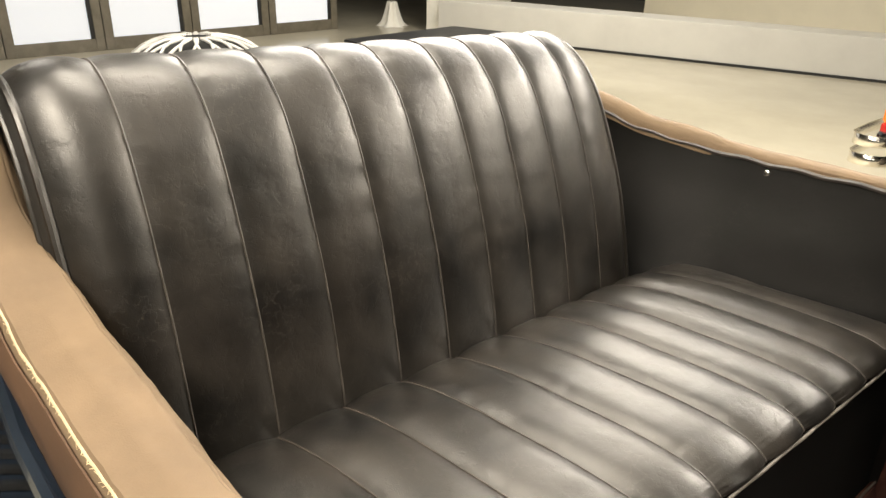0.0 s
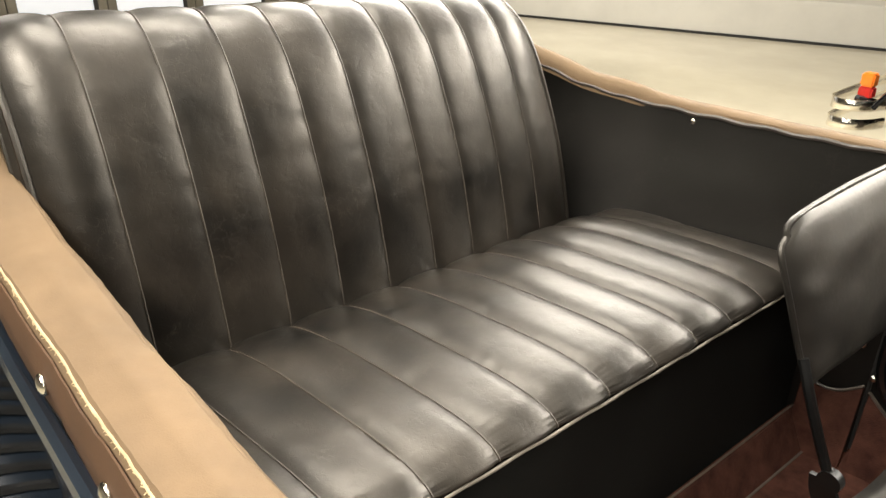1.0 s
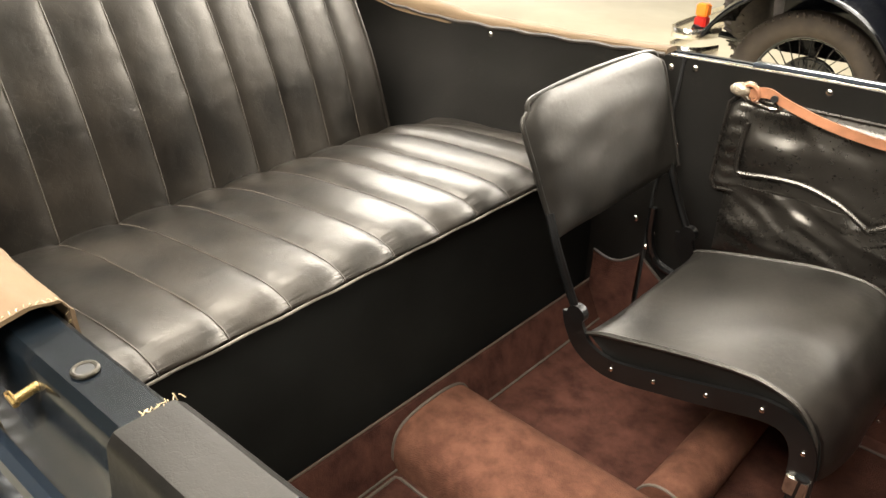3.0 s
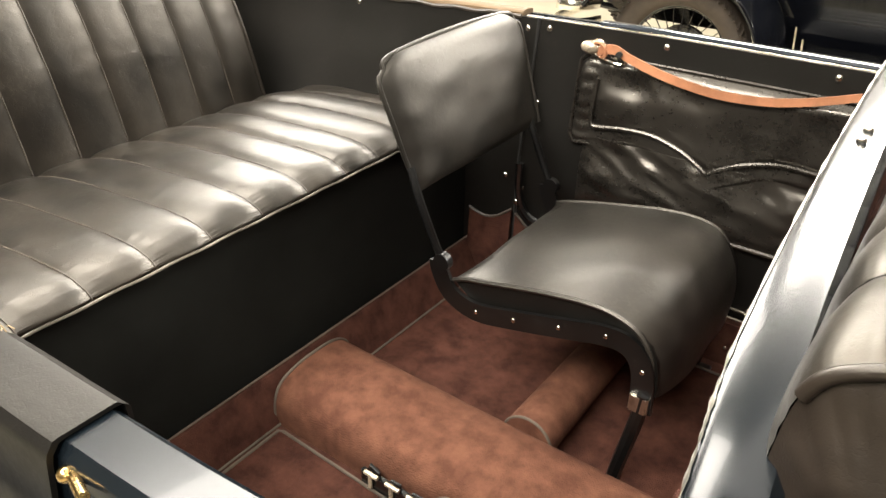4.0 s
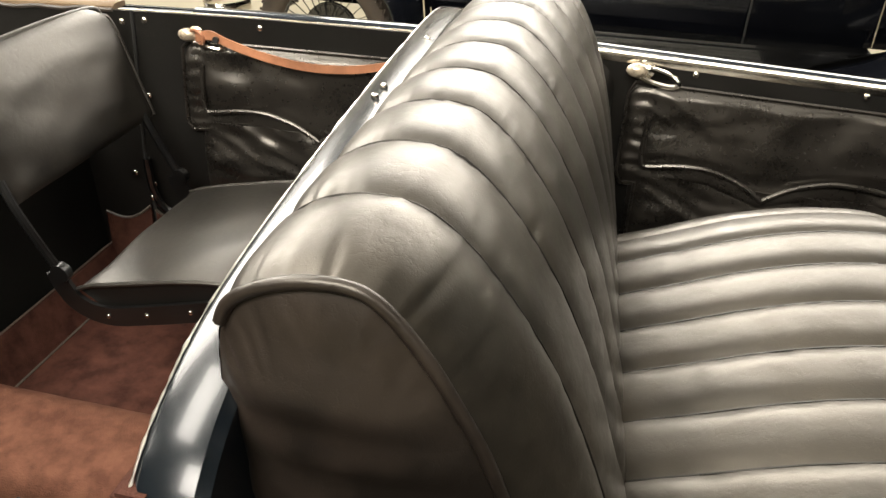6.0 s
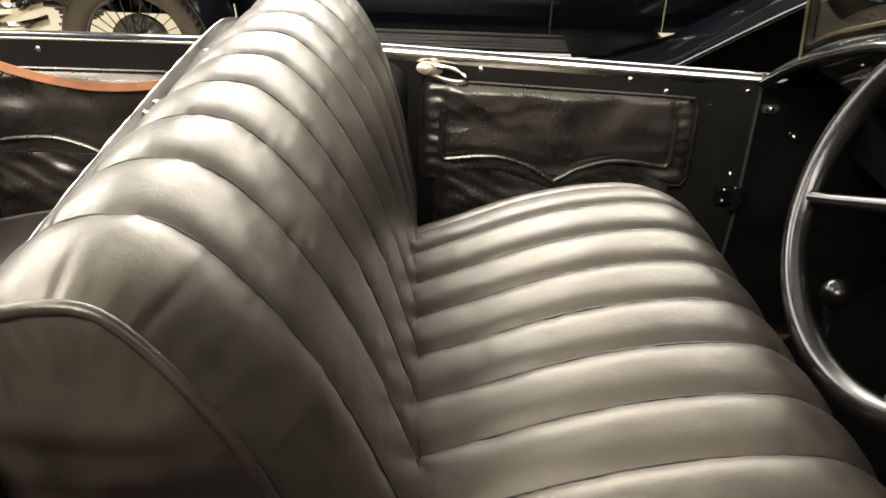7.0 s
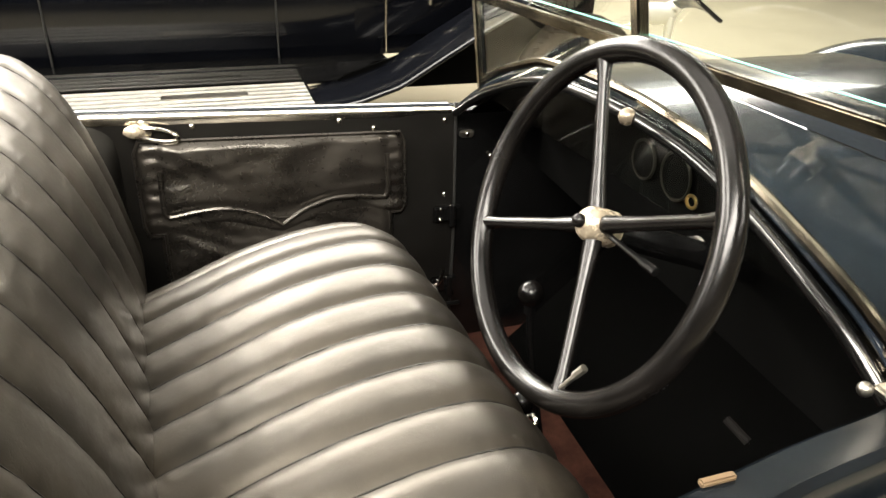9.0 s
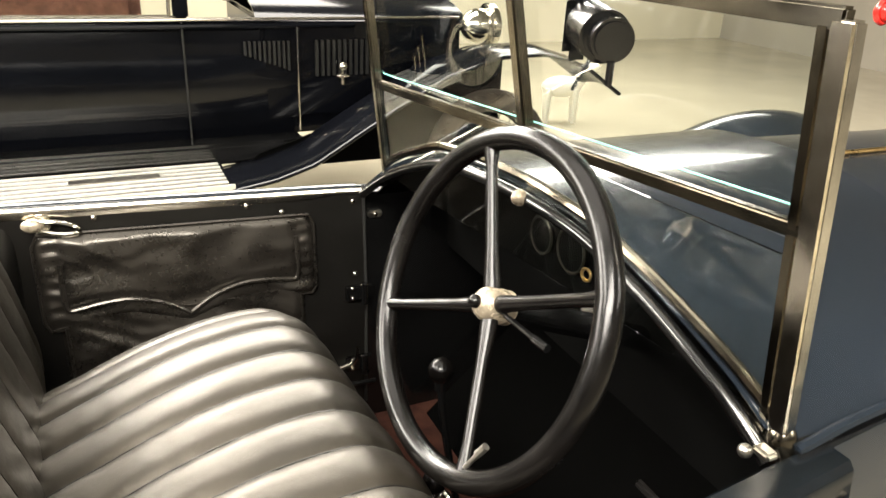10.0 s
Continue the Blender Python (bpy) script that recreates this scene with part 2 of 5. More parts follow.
def tube(pts, r, seg=8, closed=False):
    """A round bar along pts; r is one radius or one for each point."""
    pts = [Vector(p) for p in pts]
    n = len(pts)
    rs = r if isinstance(r, (list, tuple)) else [r] * n
    verts, faces = [], []
    up = None
    for i, p in enumerate(pts):
        a, b = pts[(i - 1) % n if closed else max(i - 1, 0)], pts[(i + 1) % n if closed else min(i + 1, n - 1)]
        d = (b - a).normalized()
        if up is None:
            up = d.orthogonal().normalized()
        up = (up - d * up.dot(d)).normalized()
        side = d.cross(up)
        for k in range(seg):
            an = 2 * math.pi * k / seg
            verts.append(p + rs[i] * (math.cos(an) * up + math.sin(an) * side))
    for i in range(n if closed else n - 1):
        for k in range(seg):
            a, b = i * seg, ((i + 1) % n) * seg
            faces.append((a + k, a + (k + 1) % seg, b + (k + 1) % seg, b + k))
    if not closed:
        faces += [tuple(range(seg)), tuple(range((n - 1) * seg, n * seg))]
    return from_lists(verts, faces)


def box(x0, x1, y0, y1, z0, z1, bevel=0.004, seg=2):
    bm = bmesh.new()
    bmesh.ops.create_cube(bm, size=1, matrix=Matrix.LocRotScale(((x0 + x1) / 2, (y0 + y1) / 2, (z0 + z1) / 2), None, (x1 - x0, y1 - y0, z1 - z0)))
    if bevel:
        bmesh.ops.bevel(bm, geom=bm.edges[:], offset=bevel, segments=seg, affect="EDGES", clamp_overlap=True)
    return bm


def plate(outline, offset, bevel=0.0, seg=2):
    """A closed outline of 3D points pushed out by a vector into a solid."""
    bm = bmesh.new()
    f = bm.faces.new([bm.verts.new(p) for p in outline])
    geo = bmesh.ops.extrude_face_region(bm, geom=[f])
    for v in [e for e in geo["geom"] if isinstance(e, bmesh.types.BMVert)]:
        v.co += Vector(offset)
    if bevel:
        bmesh.ops.bevel(bm, geom=bm.edges[:], offset=bevel, segments=seg, affect="EDGES", clamp_overlap=True)
    return bm


def disc(centre, axis, r, depth, seg=24, bevel=0.0):
    bm = bmesh.new()
    bmesh.ops.create_cone(bm, cap_ends=True, segments=seg, radius1=r, radius2=r, depth=depth)
    if bevel:
        bmesh.ops.bevel(bm, geom=[e for e in bm.edges if len(e.link_faces) == 2 and e.calc_face_angle() > 1], offset=bevel, segments=2, affect="EDGES")
    q = Vector((0, 0, 1)).rotation_difference(Vector(axis)).to_matrix().to_4x4()
    bmesh.ops.transform(bm, matrix=Matrix.Translation(centre) @ q, verts=bm.verts)
    return bm


def ball(centre, r, seg=16, scale=(1, 1, 1)):
    bm = bmesh.new()
    bmesh.ops.create_uvsphere(bm, u_segments=seg, v_segments=seg // 2 + 2, radius=r)
    bmesh.ops.transform(bm, matrix=Matrix.LocRotScale(centre, None, scale), verts=bm.verts)
    return bm


def ring(centre, axis, radius, r, n=32, seg=8):
    a = Vector(axis).normalized()
    u = a.orthogonal().normalized()
    v = a.cross(u)
    return tube([Vector(centre) + radius * (math.cos(2 * math.pi * k / n) * u + math.sin(2 * math.pi * k / n) * v) for k in range(n)], r, seg, True)


STUD = ball((0, 0, 0), 0.0075, 12, (1, 0.6, 1))
stud_mesh = bpy.data.meshes.new("stud")
STUD.to_mesh(stud_mesh)
STUD.free()
stud_mesh.materials.append(NICKEL)
stud_mesh.polygons.foreach_set("use_smooth", [True] * len(stud_mesh.polygons))


def stud(parent, x, y, z, size=1.0, turn=0, name="stud"):
    ob = new(name, stud_mesh)
    ob.matrix_basis = pose(x, y, z, 0, 0, turn) @ Matrix.Diagonal((size, size, size, 1))
    ob.parent = parent
    return ob


def fluted(parent, profile, seams, depth, mat, wrinkle=0.0012, shift=None, n=46, stitch=None, swell=None):
    """Padded leather rolls side by side: profile in (x, z), its outside on the left of its run; seams: the y of each joint."""
    line = spline(profile, n)
    norm = []
    for i in range(n):
        d = line[min(i + 1, n - 1)] - line[max(i - 1, 0)]
        d = d / np.linalg.norm(d)
        norm.append(np.array((-d[1], d[0])))
    move = shift or (lambda x, y, z, s: (x, y, z))
    for k in range(len(seams) - 1):
        a, b = seams[k], seams[k + 1]

        def spot(u, v, a=a, b=b):
            i = min(int(round(v * (n - 1))), n - 1)
            w = 2 * u - 1
            puff = depth * (1 - abs(w) ** 3.2) * min(1, v / 0.10, (1 - v) / 0.07) ** 0.6
            y = a + (b - a) * u
            q = line[i] + norm[i] * puff
            x, z = q
            f = noise.noise(Vector((x * 9, y * 9, z * 9))) * 1.2 + noise.noise(Vector((x * 38, y * 22, z * 38)))
            f = f * wrinkle + 0.0011 * noise.noise(Vector((v * 75, y * 14, 2.0))) * abs(w) ** 1.5
            f *= min(1, v / 0.05, (1 - v) / 0.05)
            x, z = x + norm[i][0] * f, z + norm[i][1] * f
            return move(x, y, z, v)
        part("flute", sheet(spot, 13, n), mat, parent)
        if stitch and k:
            pts = [move(*(lambda q: (q[0], a, q[1]))(line[i] + norm[i] * 0.0006), i / (n - 1)) for i in range(0, n, 1)]
            part("seam", tube(pts, 0.0017, 5), stitch, parent)
    core = [line[i] - norm[i] * 0.006 for i in range(0, n, 3)]
    return core


def loft_core(profile, tail, ys, shift, inset=0.010):
    """Solid stuffing under a fluted cover, following its skew; tail closes the outline below."""
    line = spline(profile, 20)
    ring_pts = []
    for i in range(20):
        d = line[min(i + 1, 19)] - line[max(i - 1, 0)]
        d = d / np.linalg.norm(d)
        ring_pts.append((line[i] - np.array((-d[1], d[0])) * inset, i / 19))
    n = 20 + len(tail)
    verts, faces = [], []
    for y in ys:
        for q, s in ring_pts:
            verts.append(shift(q[0], y, q[1], s))
        for q in tail:
            verts.append(shift(q[0], y, q[1], 0.5))
    for k in range(len(ys) - 1):
        for i in range(n):
            faces.append((k * n + i, k * n + (i + 1) % n, (k + 1) * n + (i + 1) % n, (k + 1) * n + i))
    faces += [tuple(range(n)), tuple(range((len(ys) - 1) * n, len(ys) * n))]
    return from_lists(verts, faces)

# ---- the hall ----


def hall():
    part("floor", box(-16, 12, -9, 12, -0.12, 0, 0), FLOOR, None, "", False)
    tagged(bpy.data.objects["floor"], "polished pale cream screed floor of the hall", "floor", kind="structure")
    tagged(part("ceiling", box(-16, 12, -9, 12, 3.7, 3.85, 0), CEIL, smooth=False), "unseen hall ceiling kept dark to hold down fill light", "ceiling", kind="structure")
    tagged(part("wall_north", box(-7.2, 12, 9.6, 9.8, 0, 3.7, 0), WALL, smooth=False), "warm cream painted wall behind the parked car", "wall", kind="structure")
    tagged(part("wall_south", box(-16, 12, -9, -8.8, 0, 3.7, 0), UNSEEN_WALL, smooth=False), "unseen closing wall, grey brown tone set for bounce and reflections", "wall", kind="structure")
    tagged(part("wall_east", box(11.8, 12, -8.8, 9.6, 0, 3.7, 0), UNSEEN_WALL, smooth=False), "unseen closing wall, grey brown tone set for bounce and reflections", "wall", kind="structure")
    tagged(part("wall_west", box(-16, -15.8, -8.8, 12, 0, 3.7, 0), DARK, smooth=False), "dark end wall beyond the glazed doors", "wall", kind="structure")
    # low plinth along the north wall, and the white return at its end
    a, b = Vector((-7.9, 5.9, 0)), Vector((6.0, 11.2, 0))
    d = (b - a).normalized()
    n = Vector((-d.y, d.x, 0))
    tagged(part("plinth_wall", plate([a, b, b + n * 0.5, a + n * 0.5], (0, 0, 0.45), 0.01), PLINTH, smooth=False), "pale grey low plinth along the wall", "plinth", kind="structure")
    # contact shadow of the plinth, modelled as a dark strip
    tagged(part("trim", plate([a - n * 0.012, b - n * 0.012, b, a], (0, 0, 0.03)), DARK, smooth=False), "thin dark strip laid as the shadow at the plinth foot", "trim", kind="structure")
    tagged(part("wall_return", plate([a + Vector((-0.25, 0, 0)), a + Vector((0.0, 0, 0)) + n * 0.1, a + n * 2.4, a + n * 2.4 - d * 0.25], (0, 0, 3.69)), WHITE, smooth=False), "white painted end of the partition wall", "wall", kind="structure")


hall()


def glazed_doors():
    """Tall bronze framed doors with lit frosted panes."""
    for k in range(6):
        y0 = -1.35 + 1.06 * k
        x = -9.1
        door = thing("glazed_door", "tall bronze framed door with pale frosted glass", "door", "row of glazed doors")
        part("frame", join(box(x, x + 0.06, y0, y0 + 0.10, 0, 2.6, 0.004), box(x, x + 0.06, y0 + 0.95, y0 + 1.05, 0, 2.6, 0.004), box(x + 0.002, x + 0.058, y0 + 0.1, y0 + 0.95, 0, 0.14, 0.004), box(x + 0.002, x + 0.058, y0 + 0.1, y0 + 0.95, 2.5, 2.6, 0.004)), BRONZE, door, "", False)
        part("pane", box(x + 0.02, x + 0.035, y0 + 0.1, y0 + 0.95, 0.14, 2.5, 0), FROST, door, "", False)
        part("gasket", box(x + 0.036, x + 0.05, y0 + 0.905, y0 + 0.95, 0.14, 2.5, 0), DARK, door, "", False)


glazed_doors()

stand = thing("display_stand", "white flared plaster stand with a slim pole", "stand")
part("foot", sheet(lambda u, v: (-8.9 + (0.20 - 0.14 * v ** 0.5) * (1 + 0.18 * math.cos(6 * math.pi * u * 2)) * math.cos(2 * math.pi * u), 5.85 + (0.20 - 0.14 * v ** 0.5) * (1 + 0.18 * math.cos(6 * math.pi * u * 2)) * math.sin(2 * math.pi * u), 0.34 * v), 36, 9, True), WHITE, stand)
part("pole", tube([(-8.9, 5.85, 0.3), (-8.9, 5.85, 1.6)], 0.012), STEEL, stand)

case = thing("display_table", "low black topped display table behind the car", "table")
part("tabletop", plate([(-5.1, 4.50, 0.47), (-4.9, 2.9, 0.47), (-5.6, 2.9, 0.47), (-5.7, 4.3, 0.47)], (0, 0, 0.03), 0.003), DARK, case, "", False)
for px, py in ((-5.17, 4.35), (-4.98, 3.0), (-5.53, 3.0), (-5.6, 4.2)):
    part("leg", box(px - 0.02, px + 0.02, py - 0.02, py + 0.02, 0, 0.472, 0.003), DARK, case, "", False)

# ---- the touring car: tub ----
car = thing("touring_car", "vintage open touring car in midnight blue paint", "car")


def far_y(x, z=1.15):
    """Inside face of the far side of the tub."""
    top = np.interp(x, [-0.85, -0.47, -0.34, 0.10, 0.4, 1.0, 1.9, 2.1], [0.46, 0.522, 0.535, 0.605, 0.632, 0.642, 0.642, 0.63])
    low = np.interp(x, [-0.85, -0.48, 0.0, 0.3, 1.0, 2.0], [0.34, 0.40, 0.535, 0.585, 0.612, 0.61])
    return float(low + (top - low) * np.clip((z - 0.85) / 0.3, 0, 1))


def far_top(x):
    return float(np.interp(x, [-0.9, -0.75, -0.63, -0.48, -0.35, -0.1, 0.1, 0.8, 1.1, 1.94], [1.24, 1.212, 1.183, 1.169, 1.168, 1.166, 1.168, 1.170, 1.168, 1.135]))


def near_y(x):
    return float(np.interp(x, [-0.9, -0.4, 0.2, 0.6, 1.2, 1.7, 1.9, 2.08, 2.2], [-0.70, -0.73, -0.715, -0.695, -0.645, -0.572, -0.536, -0.515, -0.50]))


def wall_panel(name, x0, x1, mat, label, low=0.50, nx=24):
    def spot(u, v):
        x = x0 + (x1 - x0) * u
        z = low + (far_top(x) - low) * v
        r = 0.0016 * noise.noise(Vector((x * 7, 3.0, z * 7)))
        return (x, far_y(x, z) + r, z)
    return part(name, slab(spot, nx, 14, (0, 1, 0), 0.03), mat, car, label)


rear_panel = wall_panel("rear_side_panel", -0.86, 0.130, HIDE_PANEL, "black leathercloth side panel beside the rear seat")
rear_door = wall_panel("rear_door_panel", 0.138, 0.98, HIDE_PANEL, "black leathercloth lining of the rear door")
pillar = wall_panel("centre_pillar", 0.986, 1.085, HIDE_PANEL, "black trimmed door pillar", nx=6)
front_door = wall_panel("front_door_panel", 1.092, 1.938, HIDE_PANEL, "black leathercloth lining of the front door")
kick_side = wall_panel("scuttle_side_panel", 1.945, 2.47, ENAMEL, "black scuttle side panel", nx=10)
# rounded leather pad at the pillar
part("pillar_pad", sheet(lambda u, v: (1.118 + 0.078 * math.cos(math.pi * (1 - u)), 0.640 - 0.055 * math.sin(math.pi * u) ** 0.7 * min(1, 6 * (1 - v) + 0.05), 0.55 + 0.612 * v - 0.075 * (max(0, u - 0.35) / 0.65) ** 2.5 * v), 16, 18), HIDE_PANEL, pillar)


def far_cap(name, x0, x1, mat, parent, lift, w0, w1, label="", nx=20):
    """The capping on top of the far side."""
    def spot(u, v):
        x = x0 + (x1 - x0) * u
        an = math.pi * v
        return (x, far_y(x) + w0 + (w1 - w0) * (1 - math.cos(an)) / 2, far_top(x) + lift * math.sin(an) ** 0.5 - 0.001)
    return part(name, slab(spot, nx, 10, (0, 0, -1), 0.012), mat, parent, label)


far_cap("capping", 0.10, 0.98, TARNISH, rear_door, 0.004, 0.004, 0.012, "thin bright bead")
far_cap("capping", 1.0, 1.945, NICKEL, front_door, 0.005, -0.002, 0.028, "bright worn metal capping")
far_cap("ledge", 0.27, 0.97, PAINT, rear_door, 0.010, 0.012, 0.05)
far_cap("ledge", 1.05, 1.935, PAINT, front_door, 0.008, 0.029, 0.055)
# outside skin of the far side
part("far_skin", slab(lambda u, v: (-0.9 + 3.3 * u, far_y(-0.9 + 3.3 * u) + 0.055 + 0.05 * math.sin(math.pi * (1 - v)) ** 0.7, 0.45 + (far_top(-0.9 + 3.3 * u) - 0.45) * v), 40, 10, (0, -1, 0), 0.012), PAINT, car)
part("door_gap", tube([(0.134, far_y(0.134, z) - 0.001, z) for z in np.linspace(0.55, 1.17, 8)], 0.004, 6), DARK, car)
part("door_gap", tube([(1.9415, far_y(1.9415, z) - 0.001, z) for z in np.linspace(0.55, 1.155, 8)], 0.004, 6), DARK, car)
for x, z in ((0.161, 1.15), (0.427, 1.15), (0.76, 1.15), (0.158, 0.985)):
    stud(rear_door, x, far_y(x, z) - 0.002, z)
for x, z in ((1.348, 1.139), (1.664, 1.129), (1.743, 1.107), (1.915, 1.114), (1.915, 0.93)):
    stud(front_door, x, far_y(x, z) - 0.002, z, 0.9)
for x, z in ((0.109, 1.144), (-0.341, 1.152), (0.104, 0.796)):
    stud(rear_panel, x, far_y(x, z) - 0.002, z)
# hinges at the front edge of the front door
for z in (0.885, 0.680):
    hinge = part("hinge", join(box(1.885, 1.955, 0.594, 0.612, z - 0.02, z + 0.02, 0.004), tube([(1.93, 0.590, z - 0.028), (1.93, 0.590, z + 0.028)], 0.009, 10)), ENAMEL, front_door)
    for dx, dz in ((-0.018, 0.018), (-0.018, -0.010), (0.006, 0.024)):
        stud(hinge, 1.918 + dx, 0.590, z + dz, 0.6)
part("sill_strip", tube(spline([(1.80, 0.600, 0.672), (1.87, 0.598, 0.674), (1.905, 0.596, 0.690), (1.915, 0.596, 0.73)], 14), 0.006, 8), NICKEL, front_door)
part("door_stop", tube(spline([(1.86, 0.590, 0.640), (1.90, 0.585, 0.628), (1.96, 0.585, 0.626)], 10), 0.006, 8), IRON, front_door)
# grab loops and latches on both doors


def latch(parent, x, z):
    y = far_y(x, z) - 0.004
    loop = [(x + 0.020 + 0.046 * math.cos(a), y - 0.016, z - 0.007 + 0.013 * math.sin(a) - 0.011 * math.cos(a)) for a in np.linspace(0, 2 * math.pi, 29)[:-1]]
    handle = part("door_handle", join(tube(loop, 0.0058, 8, True), disc((x - 0.004, y - 0.003, z), (0, 1, 0), 0.020, 0.009, 20, 0.002)), NICKEL, parent, "worn nickel door handle")
    part("thumb_knob", ball((x - 0.018, y - 0.018, z + 0.003), 0.017, 14, (1.3, 0.8, 0.85)), IVORY, handle)


latch(rear_door, 0.288, 1.128)
latch(front_door, 1.252, 1.140)


def fold(x, z, a, b, seed):
    """Sharp-edged soft folds, 0 to 1."""
    return (1 - abs(noise.noise(Vector((x * a, seed, z * b))))) ** 5


def pouch(parent, x0, x1, label, drop=0.0, dip=0.045):
    """A leather map pocket with an ogee flap, a raised welt and a gathered border."""
    xc, h = (x0 + x1) / 2, (x1 - x0) / 2

    def rim(s):
        """Lower edge of the flap at s from -1 to 1."""
        a = abs(s)
        return 0.918 + 0.012 * math.exp(-((a - 0.5) / 0.25) ** 2) - dip * max(0, 1 - a / 0.42) ** 1.6 - drop

    def spot(u, v):
        s = 2 * u - 1
        x = xc + h * s
        zt = 1.112 - drop * (0.4 + 0.7 * s) - 0.02 * max(0, abs(s) - 0.93) / 0.07
        z = rim(s) + (zt - rim(s)) * v
        e = min(1, (1 - abs(s)) / 0.05) * min(1, v / 0.08) * min(1, (1 - v) / 0.08)
        inner = max(0, min(1, (0.85 - abs(s)) / 0.06)) * max(0, min(1, (v - 0.24 + 0.0 * s) / 0.1))
        gather = 0.0013 * math.sin(z * 230 + 3 * noise.noise(Vector((x * 20, z * 9, 1)))) * (1 if abs(s) > 0.86 else 0)
        f = 0.008 * noise.noise(Vector((x * 9, 2.5 + x, z * 16))) + 0.005 * noise.noise(Vector((x * 20, 7, z * 40))) * noise.noise(Vector((x * 6, 1, z * 6))) + 0.004 * fold(x, z + 0.3 * x, 7, 20, 3.1) * max(0, noise.noise(Vector((x * 5, 8, z * 9))) + 0.3)
        return (x, far_y(x, z) - 0.006 - 0.014 * e ** 0.6 - 0.006 * inner - f * e - gather, z)
    flap = part("flap", slab(spot, 90, 44, (0, 1, 0), 0.008), HIDE_POUCH, parent, label)
    welt = []
    for s, z in ((-0.84, 1.07), (-0.845, 1.03), (-0.845, 0.99), (-0.83, 0.970), (-0.78, 0.967), (-0.6, 0.974), (-0.4, 0.974), (-0.2, 0.957), (-0.07, 0.936)):
        welt.append((s, z - drop))
    welt = welt + [(0.0, 0.922 - drop)] + [(-s, z) for s, z in reversed(welt)]
    half = len(welt) // 2
    pts = spline([(xc + h * s, z) for s, z in welt[:half + 1]], 40) + spline([(xc + h * s, z) for s, z in welt[half:]], 40)[1:]
    part("welt", tube([(x, far_y(x, z) - 0.027, z) for x, z in pts], 0.0055, 8), HIDE_POUCH, flap)
    edge = [(xc + h * s, rim(s)) for s in np.linspace(-0.96, 0.96, 61)]
    loop = [(xc - h * 0.998, z - drop * 0.5) for z in np.linspace(1.10, 0.935, 7)] + edge + [(xc + h * 0.998, z - drop) for z in np.linspace(0.935, 1.09, 6)] + [(xc + h * s, 1.114 - drop * (0.4 + 0.7 * s)) for s in np.linspace(0.96, -0.96, 17)]
    part("piping", tube([(x, far_y(x, z) - 0.012, z) for x, z in loop], 0.004, 6, True), HIDE_POUCH, flap)

    def bag(u, v):
        s = 2 * u - 1
        x = xc + h * 0.90 * s
        z = 0.775 - drop + 0.165 * v
        e = min(1, (1 - abs(s)) / 0.12) * min(1, v / 0.15)
        f = 0.009 * noise.noise(Vector((x * 9, 9, z * 17 + x * 6))) + 0.005 * noise.noise(Vector((x * 17, 4, z * 40 + x * 12))) + 0.006 * fold(x, z + 0.5 * x, 6, 16, 5.7)
        return (x, far_y(x, z) - 0.004 - (0.016 + f) * e ** 0.6, z)
    part("pocket", slab(bag, 70, 30, (0, 1, 0), 0.006), HIDE_POUCH, parent)
    for s in (-0.86, 0.86):
        part("pocket_welt", tube([(xc + h * s, far_y(xc, z) - 0.016, z) for z in np.linspace(0.78, 0.91, 6)], 0.004, 6), HIDE_POUCH, parent)
    part("hem", tube([(xc + h * 0.9 * s, far_y(xc, 0.8) - 0.008, 0.776) for s in np.linspace(-1, 1, 12)], 0.005, 6), PIPING, parent)


pouch(rear_door, 0.250, 0.895, "creased black leather door pocket with ogee flap", 0.0, 0.055)
pouch(front_door, 1.224, 1.813, "creased black leather door pocket with ogee flap", 0.014, 0.028)

# bright tread strips on the far sill
for z, y in ((0.60, 0.585), (0.615, 0.60)):
    part("sill_bead", tube([(0.30, y, z), (0.97, y, z)], 0.004, 6), NICKEL, rear_door)
stud(rear_door, 0.72, 0.578, 0.635, 0.7)

# near side rail and skin


def rail_spot(u, v, x0, x1, wide=0.052, lift=0.0, drop=0.42):
    x = x0 + (x1 - x0) * u
    y0 = near_y(x)
    zt = 1.185 + 0.012 * max(0, -x) + lift
    shape = [(0.0, -0.05), (0.0, -0.006), (0.006, 0.0), (wide - 0.008, 0.0), (wide, -0.010), (wide + 0.012, -0.10), (wide + 0.03, -drop * 0.6), (wide + 0.02, -drop)]
    k = v * (len(shape) - 1)
    i = min(int(k), len(shape) - 2)
    f = k - i
    a, b = shape[i], shape[i + 1]
    return (x, y0 - (a[0] + (b[0] - a[0]) * f), zt + a[1] + (b[1] - a[1]) * f)


near_rail = part("near_side_rail", slab(lambda u, v: rail_spot(u, v, -0.95, 2.14), 60, 36, (0, 0.004, -0.008), 1), PAINT_WORN, car, "worn blue painted door rail")
part("near_inner_panel", slab(lambda u, v: (-0.86 + 3.0 * u, near_y(-0.86 + 3.0 * u) - 0.004, 0.5 + 0.66 * v), 30, 4, (0, -0.02, 0), 1), HIDE_PANEL, car)
part("belt_moulding", tube([(x, near_y(x) - 0.094, 1.105) for x in np.linspace(-0.95, 2.1, 30)], 0.012, 8), PAINT, car)
